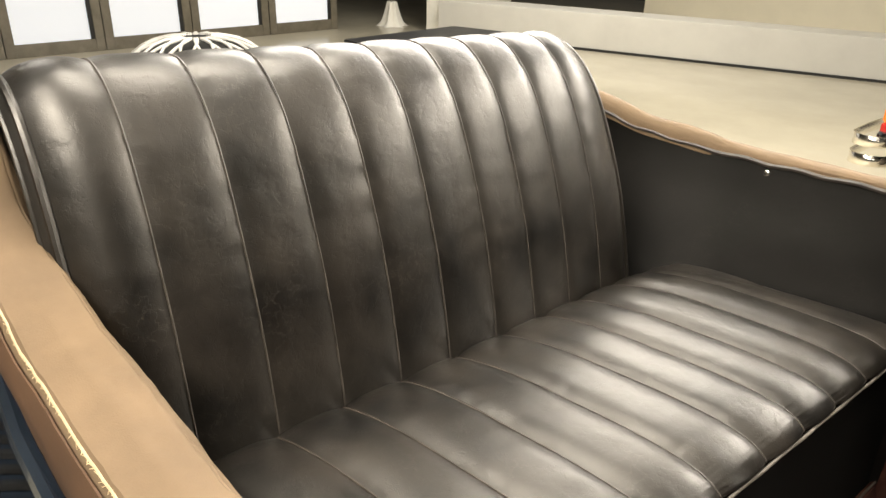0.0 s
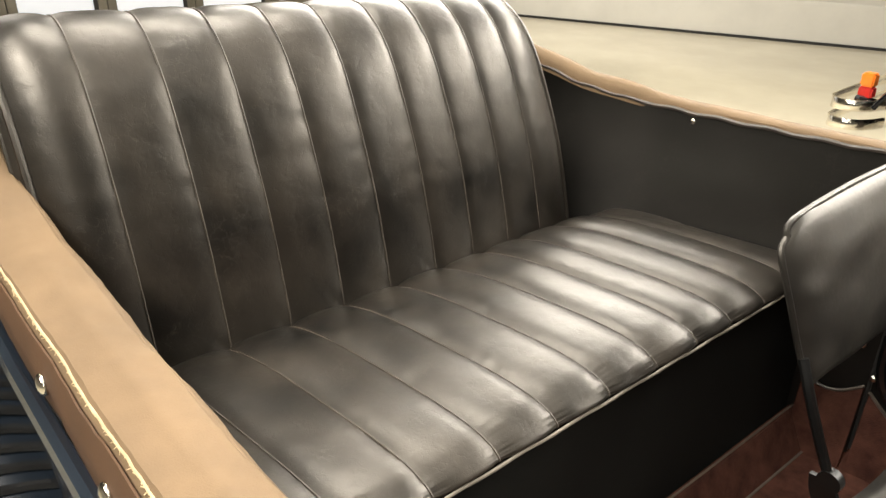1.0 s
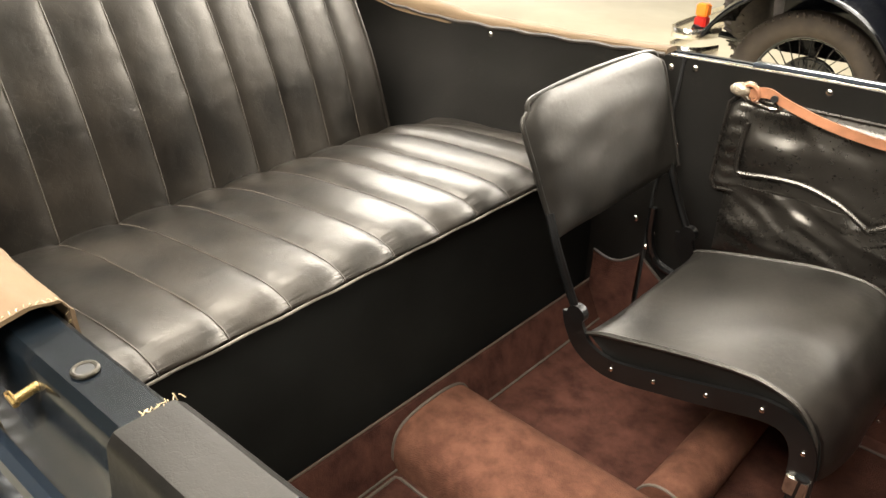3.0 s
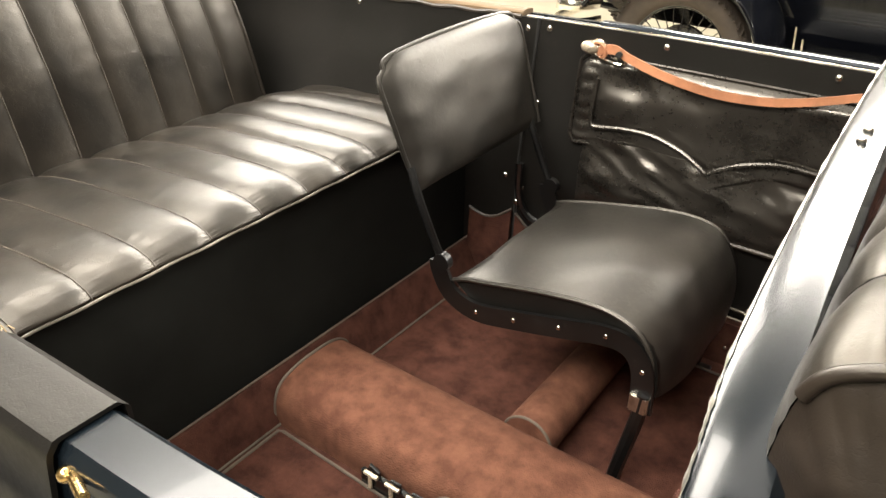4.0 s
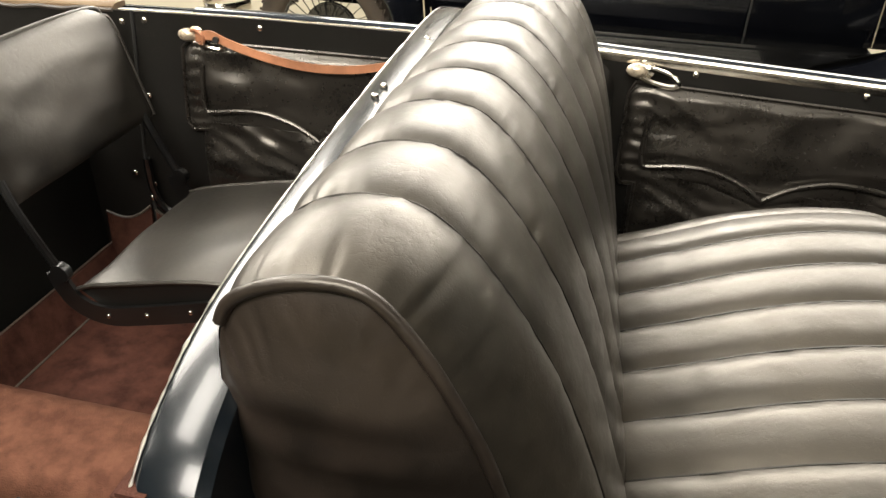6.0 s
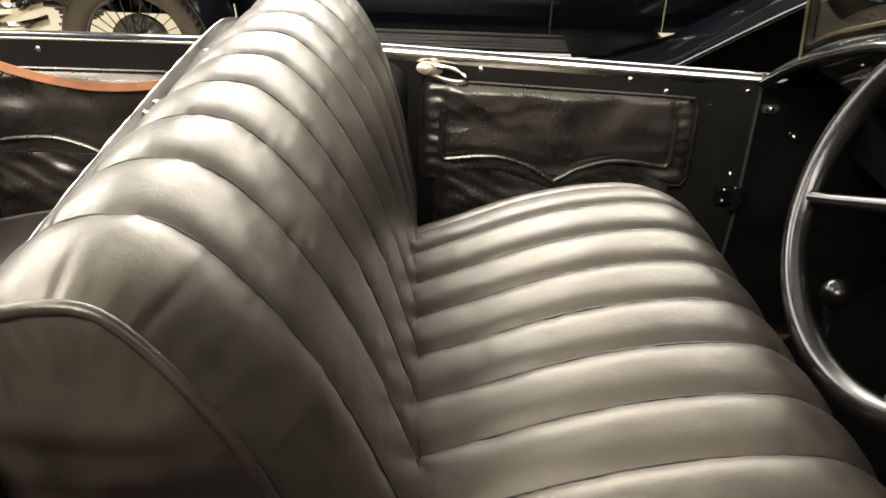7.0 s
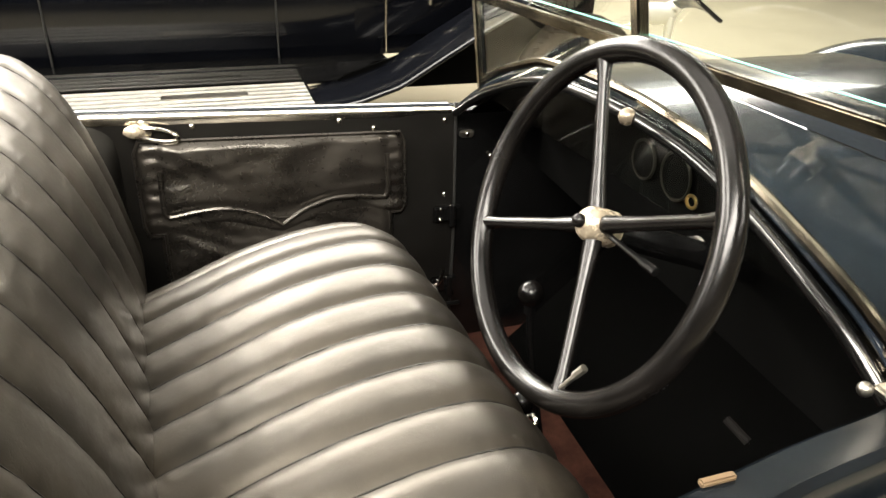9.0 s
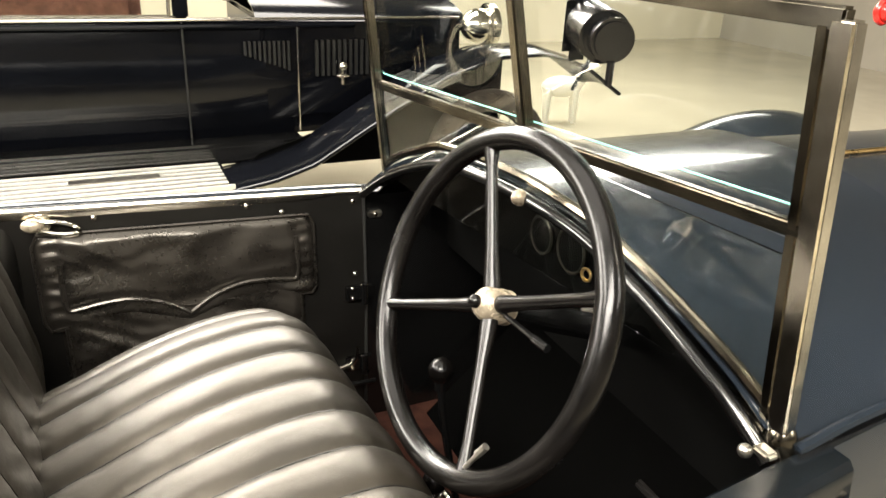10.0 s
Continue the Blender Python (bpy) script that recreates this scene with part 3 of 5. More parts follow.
# running board with cross ribs, swept up into the rear wing
def board_spot(u, v):
    x = -1.9 + 4.1 * u
    z = float(np.interp(x, [-1.9, -1.5, -1.2, -0.95, -0.7, -0.45, -0.2, 0.05, 2.2], [0.62, 0.84, 0.92, 0.93, 0.86, 0.70, 0.54, 0.44, 0.43]))
    s = 2 * v - 1
    wing = min(1, max(0, (z - 0.44) / 0.4))
    return (x, -0.96 + 0.20 * s, z - 0.07 * wing * s * s)


board = part("running_board", slab(board_spot, 60, 12, (0, 0, -0.02), 1), PAINT, car, "black rear wing running down into a ribbed running board")
for k in range(74):
    u = 0.19 + 0.0075 * k
    part("rib", tube([Vector(board_spot(u, v)) + Vector((0, 0, 0.002)) for v in np.linspace(0.04, 0.96, 8)], 0.009, 6), RIB, board)
part("underbody", box(-0.85, 2.3, -0.62, 0.52, 0.36, 0.47, 0.01), ENAMEL, car)
far_board = part("running_board", slab(lambda u, v: (lambda p: (p[0], 0.88 + p[1] + 0.96, p[2]))(board_spot(u, v)), 60, 12, (0, 0, -0.02), 1), PAINT, car, "black rear wing running down into a ribbed running board")
# rounded back of the tub
part("rear_body", slab(lambda u, v: (-0.86 - 0.30 * math.sin(math.pi * u) ** 0.45 - 0.05 * math.sin(math.pi * v), 0.56 - 1.33 * u, 0.42 + 0.74 * v), 36, 10, (0.015, 0, 0), 1), PAINT, car, "rounded midnight blue back of the body")
part("rear_deck", slab(lambda u, v: (-0.80 - (0.06 + 0.29 * math.sin(math.pi * u) ** 0.45) * v, 0.50 - 1.20 * u, 1.155), 30, 6, (0, 0, -0.015), 1), PAINT, car)
# wing nut and keeper on the rail
part("wing_nut", join(disc((0.228, -0.776, 1.158), (0, 1, 0.2), 0.005, 0.026, 12), box(0.215, 0.241, -0.792, -0.787, 1.153, 1.163, 0.003)), BRASS, near_rail, "small brass wing nut")
part("socket", ring((0.275, -0.739, 1.187), (0, 0, 1), 0.010, 0.0025, 20, 8), BEZEL, near_rail, "worn steel socket ring")
part("socket_hole", disc((0.275, -0.739, 1.186), (0, 0, 1), 0.008, 0.004, 20), DARK, near_rail)
cover = part("rail_cover", slab(lambda u, v: (lambda p: (p[0], p[1] + 0.004 - (0.008 if v > 0.5 else 0), p[2] + 0.006 + 0.002 * noise.noise(Vector((p[0] * 9, p[2] * 9, 2)))))(rail_spot(u, v * 0.80, 0.37, 0.525, 0.056, 0, 0.24)), 24, 30, (0, 0.004, -0.004), 1), HIDE_PANEL, near_rail, "grey leather cover buckled over the rail")
part("catch", join(tube([(0.535, near_y(0.54) - 0.052, 1.168), (0.57, near_y(0.55) - 0.062, 1.172)], 0.0045, 10), ball((0.537, near_y(0.54) - 0.056, 1.168), 0.0065, 12)), BRASS, near_rail)
# front near door furniture by the dash
part("striker", join(box(2.036, 2.056, near_y(2.04) - 0.002, near_y(2.04) + 0.024, 1.185, 1.197, 0.004), ball((2.02, near_y(2.02) + 0.02, 1.196), 0.009)), STEEL, near_rail, "worn brass door striker")
part("wood_wedge", box(1.765, 1.805, near_y(1.785) - 0.010, near_y(1.785) - 0.001, 1.184, 1.191, 0.002), TAN, near_rail)
part("check_plate", plate([(2.10, -0.575, 1.14), (2.15, -0.57, 1.14), (2.15, -0.585, 1.03), (2.12, -0.60, 1.01)], (0, -0.006, 0), 0.002), IVORY, near_rail)

# ---- folded hood cover along the sides ----
tan = thing("hood_cover", "tan canvas hood cover folded along the rear sides with frayed edges", "cover")


def tan_z(x):
    return float(np.interp(x, [-1.2, -0.8, -0.67, -0.635, -0.60, -0.56, -0.5, -0.42, -0.2, 0.18], [1.38, 1.385, 1.38, 1.355, 1.30, 1.262, 1.228, 1.21, 1.20, 1.198]))


def tan_spot(u, v):
    x = -1.2 + 1.375 * u
    y0 = float(np.interp(x, [-1.2, -0.8, -0.6, -0.5, 0.18], [-0.72, -0.748, -0.746, -0.729, -0.712]))
    zt = tan_z(x)
    w = 0.072
    shape = [(-0.004, -0.06), (-0.004, -0.008), (0.004, 0.004), (w * 0.5, 0.008), (w, 0.0), (w + 0.008, -0.012), (w + 0.016, -0.045), (w + 0.012, -0.085 - 0.03 * max(0, u - 0.8) * 5)]
    k = v * (len(shape) - 1)
    i = min(int(k), len(shape) - 2)
    f = k - i
    a, b = shape[i], shape[i + 1]
    r = 0.003 * noise.noise(Vector((x * 8, v * 3, 1))) + 0.0012 * noise.noise(Vector((x * 40, v * 12, 3)))
    return (x, y0 - (a[0] + (b[0] - a[0]) * f) + r, zt + a[1] + (b[1] - a[1]) * f + r)


near_tan = part("near_cover", slab(tan_spot, 130, 43, (0, 0.004, -0.004), 1), TAN, tan)
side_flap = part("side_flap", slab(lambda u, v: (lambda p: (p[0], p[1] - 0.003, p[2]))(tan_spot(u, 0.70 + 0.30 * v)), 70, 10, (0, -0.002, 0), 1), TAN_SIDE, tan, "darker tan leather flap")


def fray(points, parent, seed, size=0.004):
    rnd = random.Random(seed)
    bms = []
    for p in points:
        q = Vector(p)
        if rnd.random() < 0.8:
            d = Vector((rnd.uniform(-1, 1), rnd.uniform(-0.6, 0.6), rnd.uniform(-0.6, 0.6))).normalized()
            bms.append(tube([q - d * size * 1.4, q + Vector((0, 0, size * 0.4)), q + d * size * rnd.uniform(0.8, 2.0)], size * rnd.uniform(0.12, 0.3), 4))
    return tagged(part("frayed_edge", join(*bms), FRAY, parent), "pale frayed threads along the edge", kind="stuff")


fray([tan_spot(u, 4.6 / 7) for u in np.linspace(0.45, 0.99, 110)], near_tan, 3, 0.0022)
fray([(0.367 + 0.0015 * math.sin(k * 2.1), near_y(0.37) + 0.006 - 0.0022 * k, 1.189) for k in range(16)], cover, 9, 0.003)
fray([tan_spot(0.997, v) for v in np.linspace(0.1, 0.98, 34)], near_tan, 5, 0.0028)
part("binding", tube([tan_spot(u, 4.45 / 7) for u in np.linspace(0.3, 1.0, 60)], 0.0016, 6), FRAY, near_tan)
for u, v in ((0.725, 6.1 / 7), (0.864, 6.2 / 7), (0.975, 6.4 / 7)):
    p = tan_spot(u, v)
    stud(near_tan, p[0], p[1] - 0.006, p[2], 1.7, 0, "snap")


def far_tan_spot(u, v):
    x = -0.95 + 1.04 * u
    thick = 0.030 if x < -0.47 else 0.030 * math.exp(-(x + 0.47) / 0.02)
    an = math.pi * v
    r = 0.002 * noise.noise(Vector((x * 14, v * 4, 8)))
    base = far_top(x) + 0.004
    lift = float(np.interp(x, [-0.95, -0.47, 0.09], [0.020, 0.018, 0.008])) + thick * 0.35
    return (x, far_y(x) + 0.004 - 0.25 * thick + 0.046 * (1 - math.cos(an)) / 2 + r, base + lift * math.sin(an) ** 0.6 + r)


part("far_cover", slab(far_tan_spot, 80, 12, (0, 0, -0.012), 1), TAN, tan)
part("far_binding", tube([(x, far_y(x) - 0.001, far_top(x) + 0.002 + (0.002 * math.sin(x * 60))) for x in np.linspace(-0.9, 0.09, 50)], 0.005, 6), PIPING, tan)

# ---- rear seat ----
rear_seat = thing("rear_seat", "fluted charcoal leather rear bench seat in the car", "seat")
cushion = new("cushion")
cushion.parent = rear_seat
back = new("backrest")
back.parent = rear_seat
SEAT_SEAMS = [-0.690, -0.575, -0.461, -0.349, -0.238, -0.125, -0.010, 0.099, 0.199, 0.309, 0.415, 0.515]
seat_line = [(-0.50, 0.915), (-0.44, 0.945), (-0.34, 0.962), (-0.22, 0.966), (-0.12, 0.966), (-0.05, 0.960), (-0.016, 0.949), (-0.001, 0.938), (0.002, 0.932)]


def seat_shift(x, y, z, s):
    sag = 0.002 * noise.noise(Vector((y * 3.1, x * 4, 2)))
    edge = max(0.0, (y - 0.33) / 0.2)
    lim = far_y(x, 0.9) - 0.01
    y += 0.13 * min(0.0, x)
    return (x, min(y, lim), z + sag * math.sin(math.pi * min(1, s)) - 0.05 * edge ** 2 * (1 - s))


core = fluted(cushion, seat_line, SEAT_SEAMS, 0.009, HIDE, 0.0007, seat_shift, 90, PIPING)
part("cushion_core", plate([(x, -0.69, z) for x, z in core] + [(-0.005, -0.69, 0.86), (-0.48, -0.69, 0.86)], (0, 1.13, 0)), HIDE, cushion)
part("edge_piping", tube([(0.0085, y, 0.9315 + 0.001 * math.sin(y * 55)) for y in np.linspace(-0.70, 0.515, 60)], 0.0025, 6), BINDING, cushion, "pale rubbed edge piping")
part("seat_front", box(-0.03, -0.004, -0.70, 0.548, 0.50, 0.930, 0.003), SEAT_CLOTH, rear_seat, "dull black cloth seat front")
BACK_SEAMS = [-0.728, -0.629, -0.514, -0.404, -0.298, -0.194, -0.082, 0.020, 0.122, 0.222, 0.330]
back_line = [(-0.76, 1.20), (-0.765, 1.32), (-0.745, 1.405), (-0.70, 1.442), (-0.645, 1.446), (-0.595, 1.415), (-0.555, 1.355), (-0.52, 1.26), (-0.488, 1.14), (-0.47, 1.03), (-0.458, 0.93), (-0.455, 0.90)]


def back_shift(x, y, z, s):
    h = min(1, max(0, (z - 0.93) / 0.5))
    end = max(0, (y - 0.245) / 0.085) ** 2 * 0.016 + max(0, (-0.66 - y) / 0.07) ** 2 * 0.018
    return (x - end - 0.05 * max(0, y + 0.25), y - 0.055 * (y + 0.63) * h, z - 0.045 * (y + 0.70) * h - end * h)


core = fluted(back, back_line, BACK_SEAMS, 0.0055, HIDE, 0.0006, back_shift, 110, PIPING)
part("backrest_core", loft_core(back_line, [(-0.50, 0.88), (-0.70, 0.88)], np.linspace(-0.722, 0.325, 12), back_shift, 0.012), HIDE, back)
for ye in (-0.733, 0.332):
    part("end_piping", tube([back_shift(x, ye, z, 0) for x, z in spline(back_line, 40)], 0.006, 8), HIDE, back)

part("end_gusset", sheet(lambda u, v: back_shift(spline(back_line, 40)[int(round(u * 39))][0], -0.733 - 0.013 * v, spline(back_line, 40)[int(round(u * 39))][1] - 0.004 * v, 0), 40, 4), HIDE, back)
part("end_piping", tube([back_shift(x - 0.004, -0.746, z - 0.006, 0) for x, z in spline(back_line, 40)], 0.0045, 8), HIDE, back)

# ---- carpets ----
carpet = thing("floor_carpet", "worn brown carpet with pale bound edges on the car floor", "carpet")
part("rear_carpet", box(-0.02, 1.0, -0.70, 0.645, 0.47, 0.50, 0.002), CARPET, carpet)
part("front_carpet", box(1.0, 2.5, -0.56, 0.645, 0.47, 0.50, 0.002), CARPET, carpet)
part("heel_strip", plate([(0.0, -0.70, 0.594), (0.012, -0.70, 0.594), (0.055, -0.70, 0.501), (0.0, -0.70, 0.501)], (0, 1.27, 0), 0.002), CARPET, carpet)
part("binding", tube([(0.056, y, 0.503) for y in np.linspace(-0.70, 0.56, 20)], 0.0025, 6), MAT_BINDING, carpet)
part("binding", tube([(0.008, y, 0.597) for y in np.linspace(-0.70, 0.56, 20)], 0.0022, 6), MAT_BINDING, carpet)


def tunnel_spot(u, v):
    x = 0.045 + 0.86 * u
    an = math.pi * (v * 1.0)
    w = 0.112
    c = -math.copysign(abs(math.cos(an)) ** 0.7, math.cos(an))
    r = 0.0025 * noise.noise(Vector((x * 9, v * 5, 4)))
    return (x, -0.075 + w * c, 0.497 + 0.108 * math.sin(an) ** 0.55 + r)


tunnel = part("tunnel_cover", slab(tunnel_spot, 40, 28, (0, 0, -0.006), 1), CARPET_WORN, carpet, "rubbed rust brown tunnel cover")
part("binding", tube([(0.044, tunnel_spot(0, v)[1], tunnel_spot(0, v)[2] + 0.002) for v in np.linspace(0, 1, 26)], 0.003, 6), MAT_BINDING, tunnel)


def cross_tube(x, y0, y1, z, r, name):
    ob = part(name, sheet(lambda u, v: (x + r * math.cos(2 * math.pi * u) * (1.05 - 0.12 * v), y0 + (y1 - y0) * v, z + r * math.sin(2 * math.pi * u) + 0.002 * noise.noise(Vector((u * 9, v * 9, 1)))), 22, 14, True), CARPET_WORN, carpet)
    part("end_cap", disc((x, y0, z), (0, 1, 0), r * 0.98, 0.006, 22), CARPET_WORN, ob)
    part("binding", ring((x, y0, z), (0, 1, 0), r * 1.02, 0.003, 26, 6), MAT_BINDING, ob)


cross_tube(0.497, 0.03, 0.56, 0.553, 0.050, "cross_tube_cover")
cross_tube(0.497, -0.20, -0.62, 0.545, 0.048, "cross_tube_cover")
# near floor mat and its bound edge
mat_ob = part("floor_mat", plate([(0.075, -0.205, 0.5), (0.52, -0.215, 0.5), (0.52, -0.66, 0.5), (0.075, -0.66, 0.5)], (0, 0, 0.012), 0.003), CARPET, carpet)
part("binding", tube([(0.075, -0.66, 0.513), (0.075, -0.21, 0.513), (0.085, -0.205, 0.513), (0.52, -0.215, 0.513)], 0.0032, 6), MAT_BINDING, mat_ob)
far_mat = part("floor_mat", plate([(0.62, 0.08, 0.5), (0.90, 0.08, 0.5), (0.90, 0.49, 0.5), (0.62, 0.49, 0.5)], (0, 0, 0.010), 0.003), CARPET, carpet)
part("binding", tube([(0.62, 0.49, 0.511), (0.90, 0.495, 0.511)], 0.0032, 6), MAT_BINDING, far_mat)
part("riser", slab(lambda u, v: (0.05 + 0.93 * u, 0.575 - 0.03 * (1 - v), 0.5 + 0.09 * v), 12, 4, (0, 0.02, 0), 1), CARPET, carpet)
for x in (0.55, 0.70, 0.85):
    stud(carpet, x, 0.552, 0.54, 0.7)
# toothed hinge strip beside the tunnel
comb = thing("hinge_strip", "black toothed metal hinge strip with pale lugs on the floor", "hinge")
part("plate", box(0.29, 0.58, -0.207, -0.196, 0.50, 0.545, 0.002), ENAMEL, comb)
for k in range(6):
    x = 0.302 + 0.048 * k
    part("tooth", plate([(x, -0.204, 0.54), (x + 0.03, -0.204, 0.54), (x + 0.03, -0.204, 0.556), (x + 0.008, -0.204, 0.566 if k == 0 else 0.556)], (0, 0.006, 0), 0.001), ENAMEL, comb, "", False)
    part("lug", tube([(x + 0.004, -0.212, 0.553), (x + 0.034, -0.212, 0.553)], 0.0045, 8), IVORY, comb)
    part("pin", tube([(x + 0.012, -0.208, 0.548), (x + 0.016, -0.212, 0.520)], 0.004, 8), IVORY, comb)

# brown trim on the foot of the far side, its top edge hollowed


def foot_trim(x0, x1, h0, h1, dip, name):
    def spot(u, v):
        x = x0 + (x1 - x0) * u
        z = 0.5 + (h0 + (h1 - h0) * u - dip * math.sin(math.pi * u)) * v
        return (x, far_y(x, 0.6) - 0.008 - 0.012 * (1 - v), z)
    ob = part(name, slab(spot, 14, 8, (0, 0.004, 0), 1), CARPET, carpet, "brown leathercloth foot trim")
    part("binding", tube([spot(u, 1.0) for u in np.linspace(0, 1, 14)], 0.0035, 6), PIPING, ob)


foot_trim(0.015, 0.128, 0.19, 0.21, 0.025, "foot_trim")
foot_trim(0.14, 0.30, 0.20, 0.10, 0.02, "foot_trim")
part("pillar_bracket", tube(spline([(0.145, far_y(0.145, 0.8) - 0.012, 0.84), (0.15, far_y(0.15, 0.7) - 0.016, 0.76), (0.175, far_y(0.17, 0.7) - 0.018, 0.71), (0.22, far_y(0.2, 0.7) - 0.018, 0.69)], 14), 0.010, 8), ENAMEL, rear_door)
for x, z in ((0.152, 0.775), (0.14, 0.735)):
    stud(rear_door, x, far_y(x, z) - 0.012, z, 1.0)

# ---- folding jump seat ----
jump = thing("jump_seat", "folding black leather jump seat on an enamelled iron frame", "seat")


def pad(fn_centre, half_u, half_v, bulge, n=26):
    """A rounded, swollen cushion as a closed shell: two faces meeting in a rounded rim."""
    def face(side):
        def spot(u, v):
            a, b = 2 * u - 1, 2 * v - 1
            rim = min(1, (1 - abs(a)) / 0.12) * min(1, (1 - abs(b)) / 0.12)
            return fn_centre(a * half_u, b * half_v, side * bulge * (0.35 * rim ** 0.5 + 0.65 * (1 - abs(a) ** 3) * (1 - abs(b) ** 3)))
        return sheet(spot, n, n)
    bm = join(face(1), face(-1))
    bmesh.ops.remove_doubles(bm, verts=bm.verts[:], dist=0.0005)
    return bm


# backrest: leans to the rear at the top, corners rounded at the top
B0, B1 = Vector((0.190, 0, 0.955)), Vector((0.098, 0, 1.198))


def jump_back(u, v, w):
    up = (B1 - B0) / 2
    mid = (B0 + B1) / 2
    n = Vector((up.z, 0, -up.x)).normalized()
    s = v / 1.0
    t = s * up + mid
    corner = max(0, (abs(u) - 0.15) / 0.085) ** 2 * max(0, (s - 0.45) / 0.55) ** 2
    p = t - up * 0.30 * corner + n * w
    y = 0.317 + u * (1.0 + 0.05 * s) - math.copysign(0.02, u) * corner
    f = 0.003 * noise.noise(Vector((u * 9, s * 3, w * 20)))
    return (p.x + f, y, p.z + 0.012 * u)


part("backrest", pad(jump_back, 0.235, 1.0, 0.024), HIDE_JUMP, jump, "padded black leather backrest")
rimline = [jump_back(0.235 * a, b, 0.0) for a, b in [(-1, -1), (-1, -0.5), (-1, 0), (-1, 0.5), (-1, 0.8), (-0.95, 0.97), (-0.8, 1), (0, 1), (0.8, 1), (0.95, 0.97), (1, 0.8), (1, 0.3), (1, -0.4), (1, -1)]]
part("piping", tube(spline(rimline, 60), 0.005, 8), HIDE_JUMP, jump)


def side_iron(y):
    """Curved flat iron: up the back, round the hinge, along the seat and down at the front."""
    low = spline([(0.252, 0.832), (0.258, 0.806), (0.282, 0.770), (0.336, 0.754), (0.42, 0.771), (0.515, 0.796), (0.60, 0.818), (0.648, 0.812), (0.676, 0.772), (0.684, 0.69)], 44)
    verts, faces = [], []
    for i, q in enumerate(low):
        d = low[min(i + 1, 43)] - low[max(i - 1, 0)]
        d = d / np.linalg.norm(d)
        nrm = np.array((-d[1], d[0]))
        h = 0.016
        low_edge = -0.024
        for off, yy in ((low_edge, -0.004), (h, -0.004), (h, 0.004), (low_edge, 0.004)):
            verts.append((q[0] + nrm[0] * off, y + yy, q[1] + nrm[1] * off))
    for i in range(43):
        for k in range(4):
            faces.append((4 * i + k, 4 * i + (k + 1) % 4, 4 * i + 4 + (k + 1) % 4, 4 * i + 4 + k))
    faces += [(0, 1, 2, 3), (172, 173, 174, 175)]
    iron = part("side_iron", from_lists(verts, faces), IRON, jump, "black enamelled seat iron")
    for x, z in ((0.340, 0.755), (0.422, 0.772), (0.513, 0.796), (0.601, 0.818), (0.673, 0.776)):
        stud(iron, x, y - 0.005 * (1 if y < 0.3 else -1), z - 0.003, 0.62, 0, "bolt")
    part("back_bar", join(tube(spline([(0.175, y + 0.008, 1.0), (0.20, y, 0.95), (0.232, y, 0.88), (0.255, y, 0.835)], 12), 0.008, 8), disc((0.258, y, 0.832), (0, 1, 0), 0.018, 0.016, 18)), IRON, jump)
    part("leg", join(tube(spline([(0.682, y, 0.73), (0.676, y, 0.66), (0.66, y, 0.56), (0.652, y, 0.505)], 10), 0.013, 8), box(0.63, 0.69, y - 0.018, y + 0.018, 0.5, 0.508, 0.002)), IRON, jump)
    return iron


iron = side_iron(0.082)
side_iron(0.50)
part("stay", box(0.660, 0.694, 0.070, 0.094, 0.690, 0.728, 0.003), STEEL, jump, "bright steel knuckle")
part("stretcher", tube([(0.60, 0.085, 0.80), (0.60, 0.497, 0.80)], 0.008), IRON, jump)
part("stretcher", tube([(0.36, 0.085, 0.76), (0.36, 0.497, 0.76)], 0.008), IRON, jump)
seat_top = spline([(0.288, 0.796), (0.33, 0.811), (0.42, 0.832), (0.52, 0.853), (0.60, 0.860), (0.655, 0.846), (0.690, 0.803), (0.701, 0.75), (0.699, 0.715)], 48)


def jump_seat_top(u, v):
    i = int(round(v * 47))
    q = seat_top[i]
    d = seat_top[min(i + 1, 47)] - seat_top[max(i - 1, 0)]
    d = d / np.linalg.norm(d)
    n = np.array((-d[1], d[0]))
    a = 2 * u - 1
    puff = 0.020 * (1 - abs(a) ** 3.2) * min(1, v * 9 + 0.1) + 0.003 * noise.noise(Vector((u * 5, v * 6, 3)))
    return (q[0] + n[0] * puff - 0.010 * abs(a) ** 6, 0.086 + 0.412 * u, q[1] + n[1] * puff)


part("seat", sheet(jump_seat_top, 30, 48), HIDE_JUMP, jump, "smooth black leather seat pad")
part("seat_core", plate([(x - 0.002, 0.088, z - 0.003) for x, z in seat_top[::3]] + [(0.685, 0.088, 0.73), (0.64, 0.088, 0.812), (0.60, 0.088, 0.822), (0.42, 0.088, 0.778), (0.33, 0.088, 0.760)], (0, 0.408, 0)), HIDE_PANEL, jump)
for u in (0.0, 1.0):
    part("piping", tube([Vector(jump_seat_top(u, v)) for v in np.linspace(0, 1, 40)], 0.0045, 6), HIDE_JUMP, jump)

# ---- leather strap across the rear door ----
strap = thing("door_strap", "tan leather pull strap hanging across the rear door", "strap")
line = spline([(0.290, 1.130), (0.33, 1.140), (0.37, 1.128), (0.45, 1.108), (0.55, 1.095), (0.65, 1.099), (0.73, 1.115), (0.81, 1.140)], 40)
part("band", slab(lambda u, v: (line[int(round(u * 39))][0], far_y(0.5) - 0.040 - 0.012 * math.sin(math.pi * u), line[int(round(u * 39))][1] - 0.013 + 0.021 * v * (1 - 0.25 * u)), 40, 3, (0, 0.003, 0), 1), STRAP, strap)
part("loop", ring((0.295, far_y(0.3) - 0.030, 1.130), (0.3, 1, 0.3), 0.017, 0.004, 22, 6), STRAP, strap)
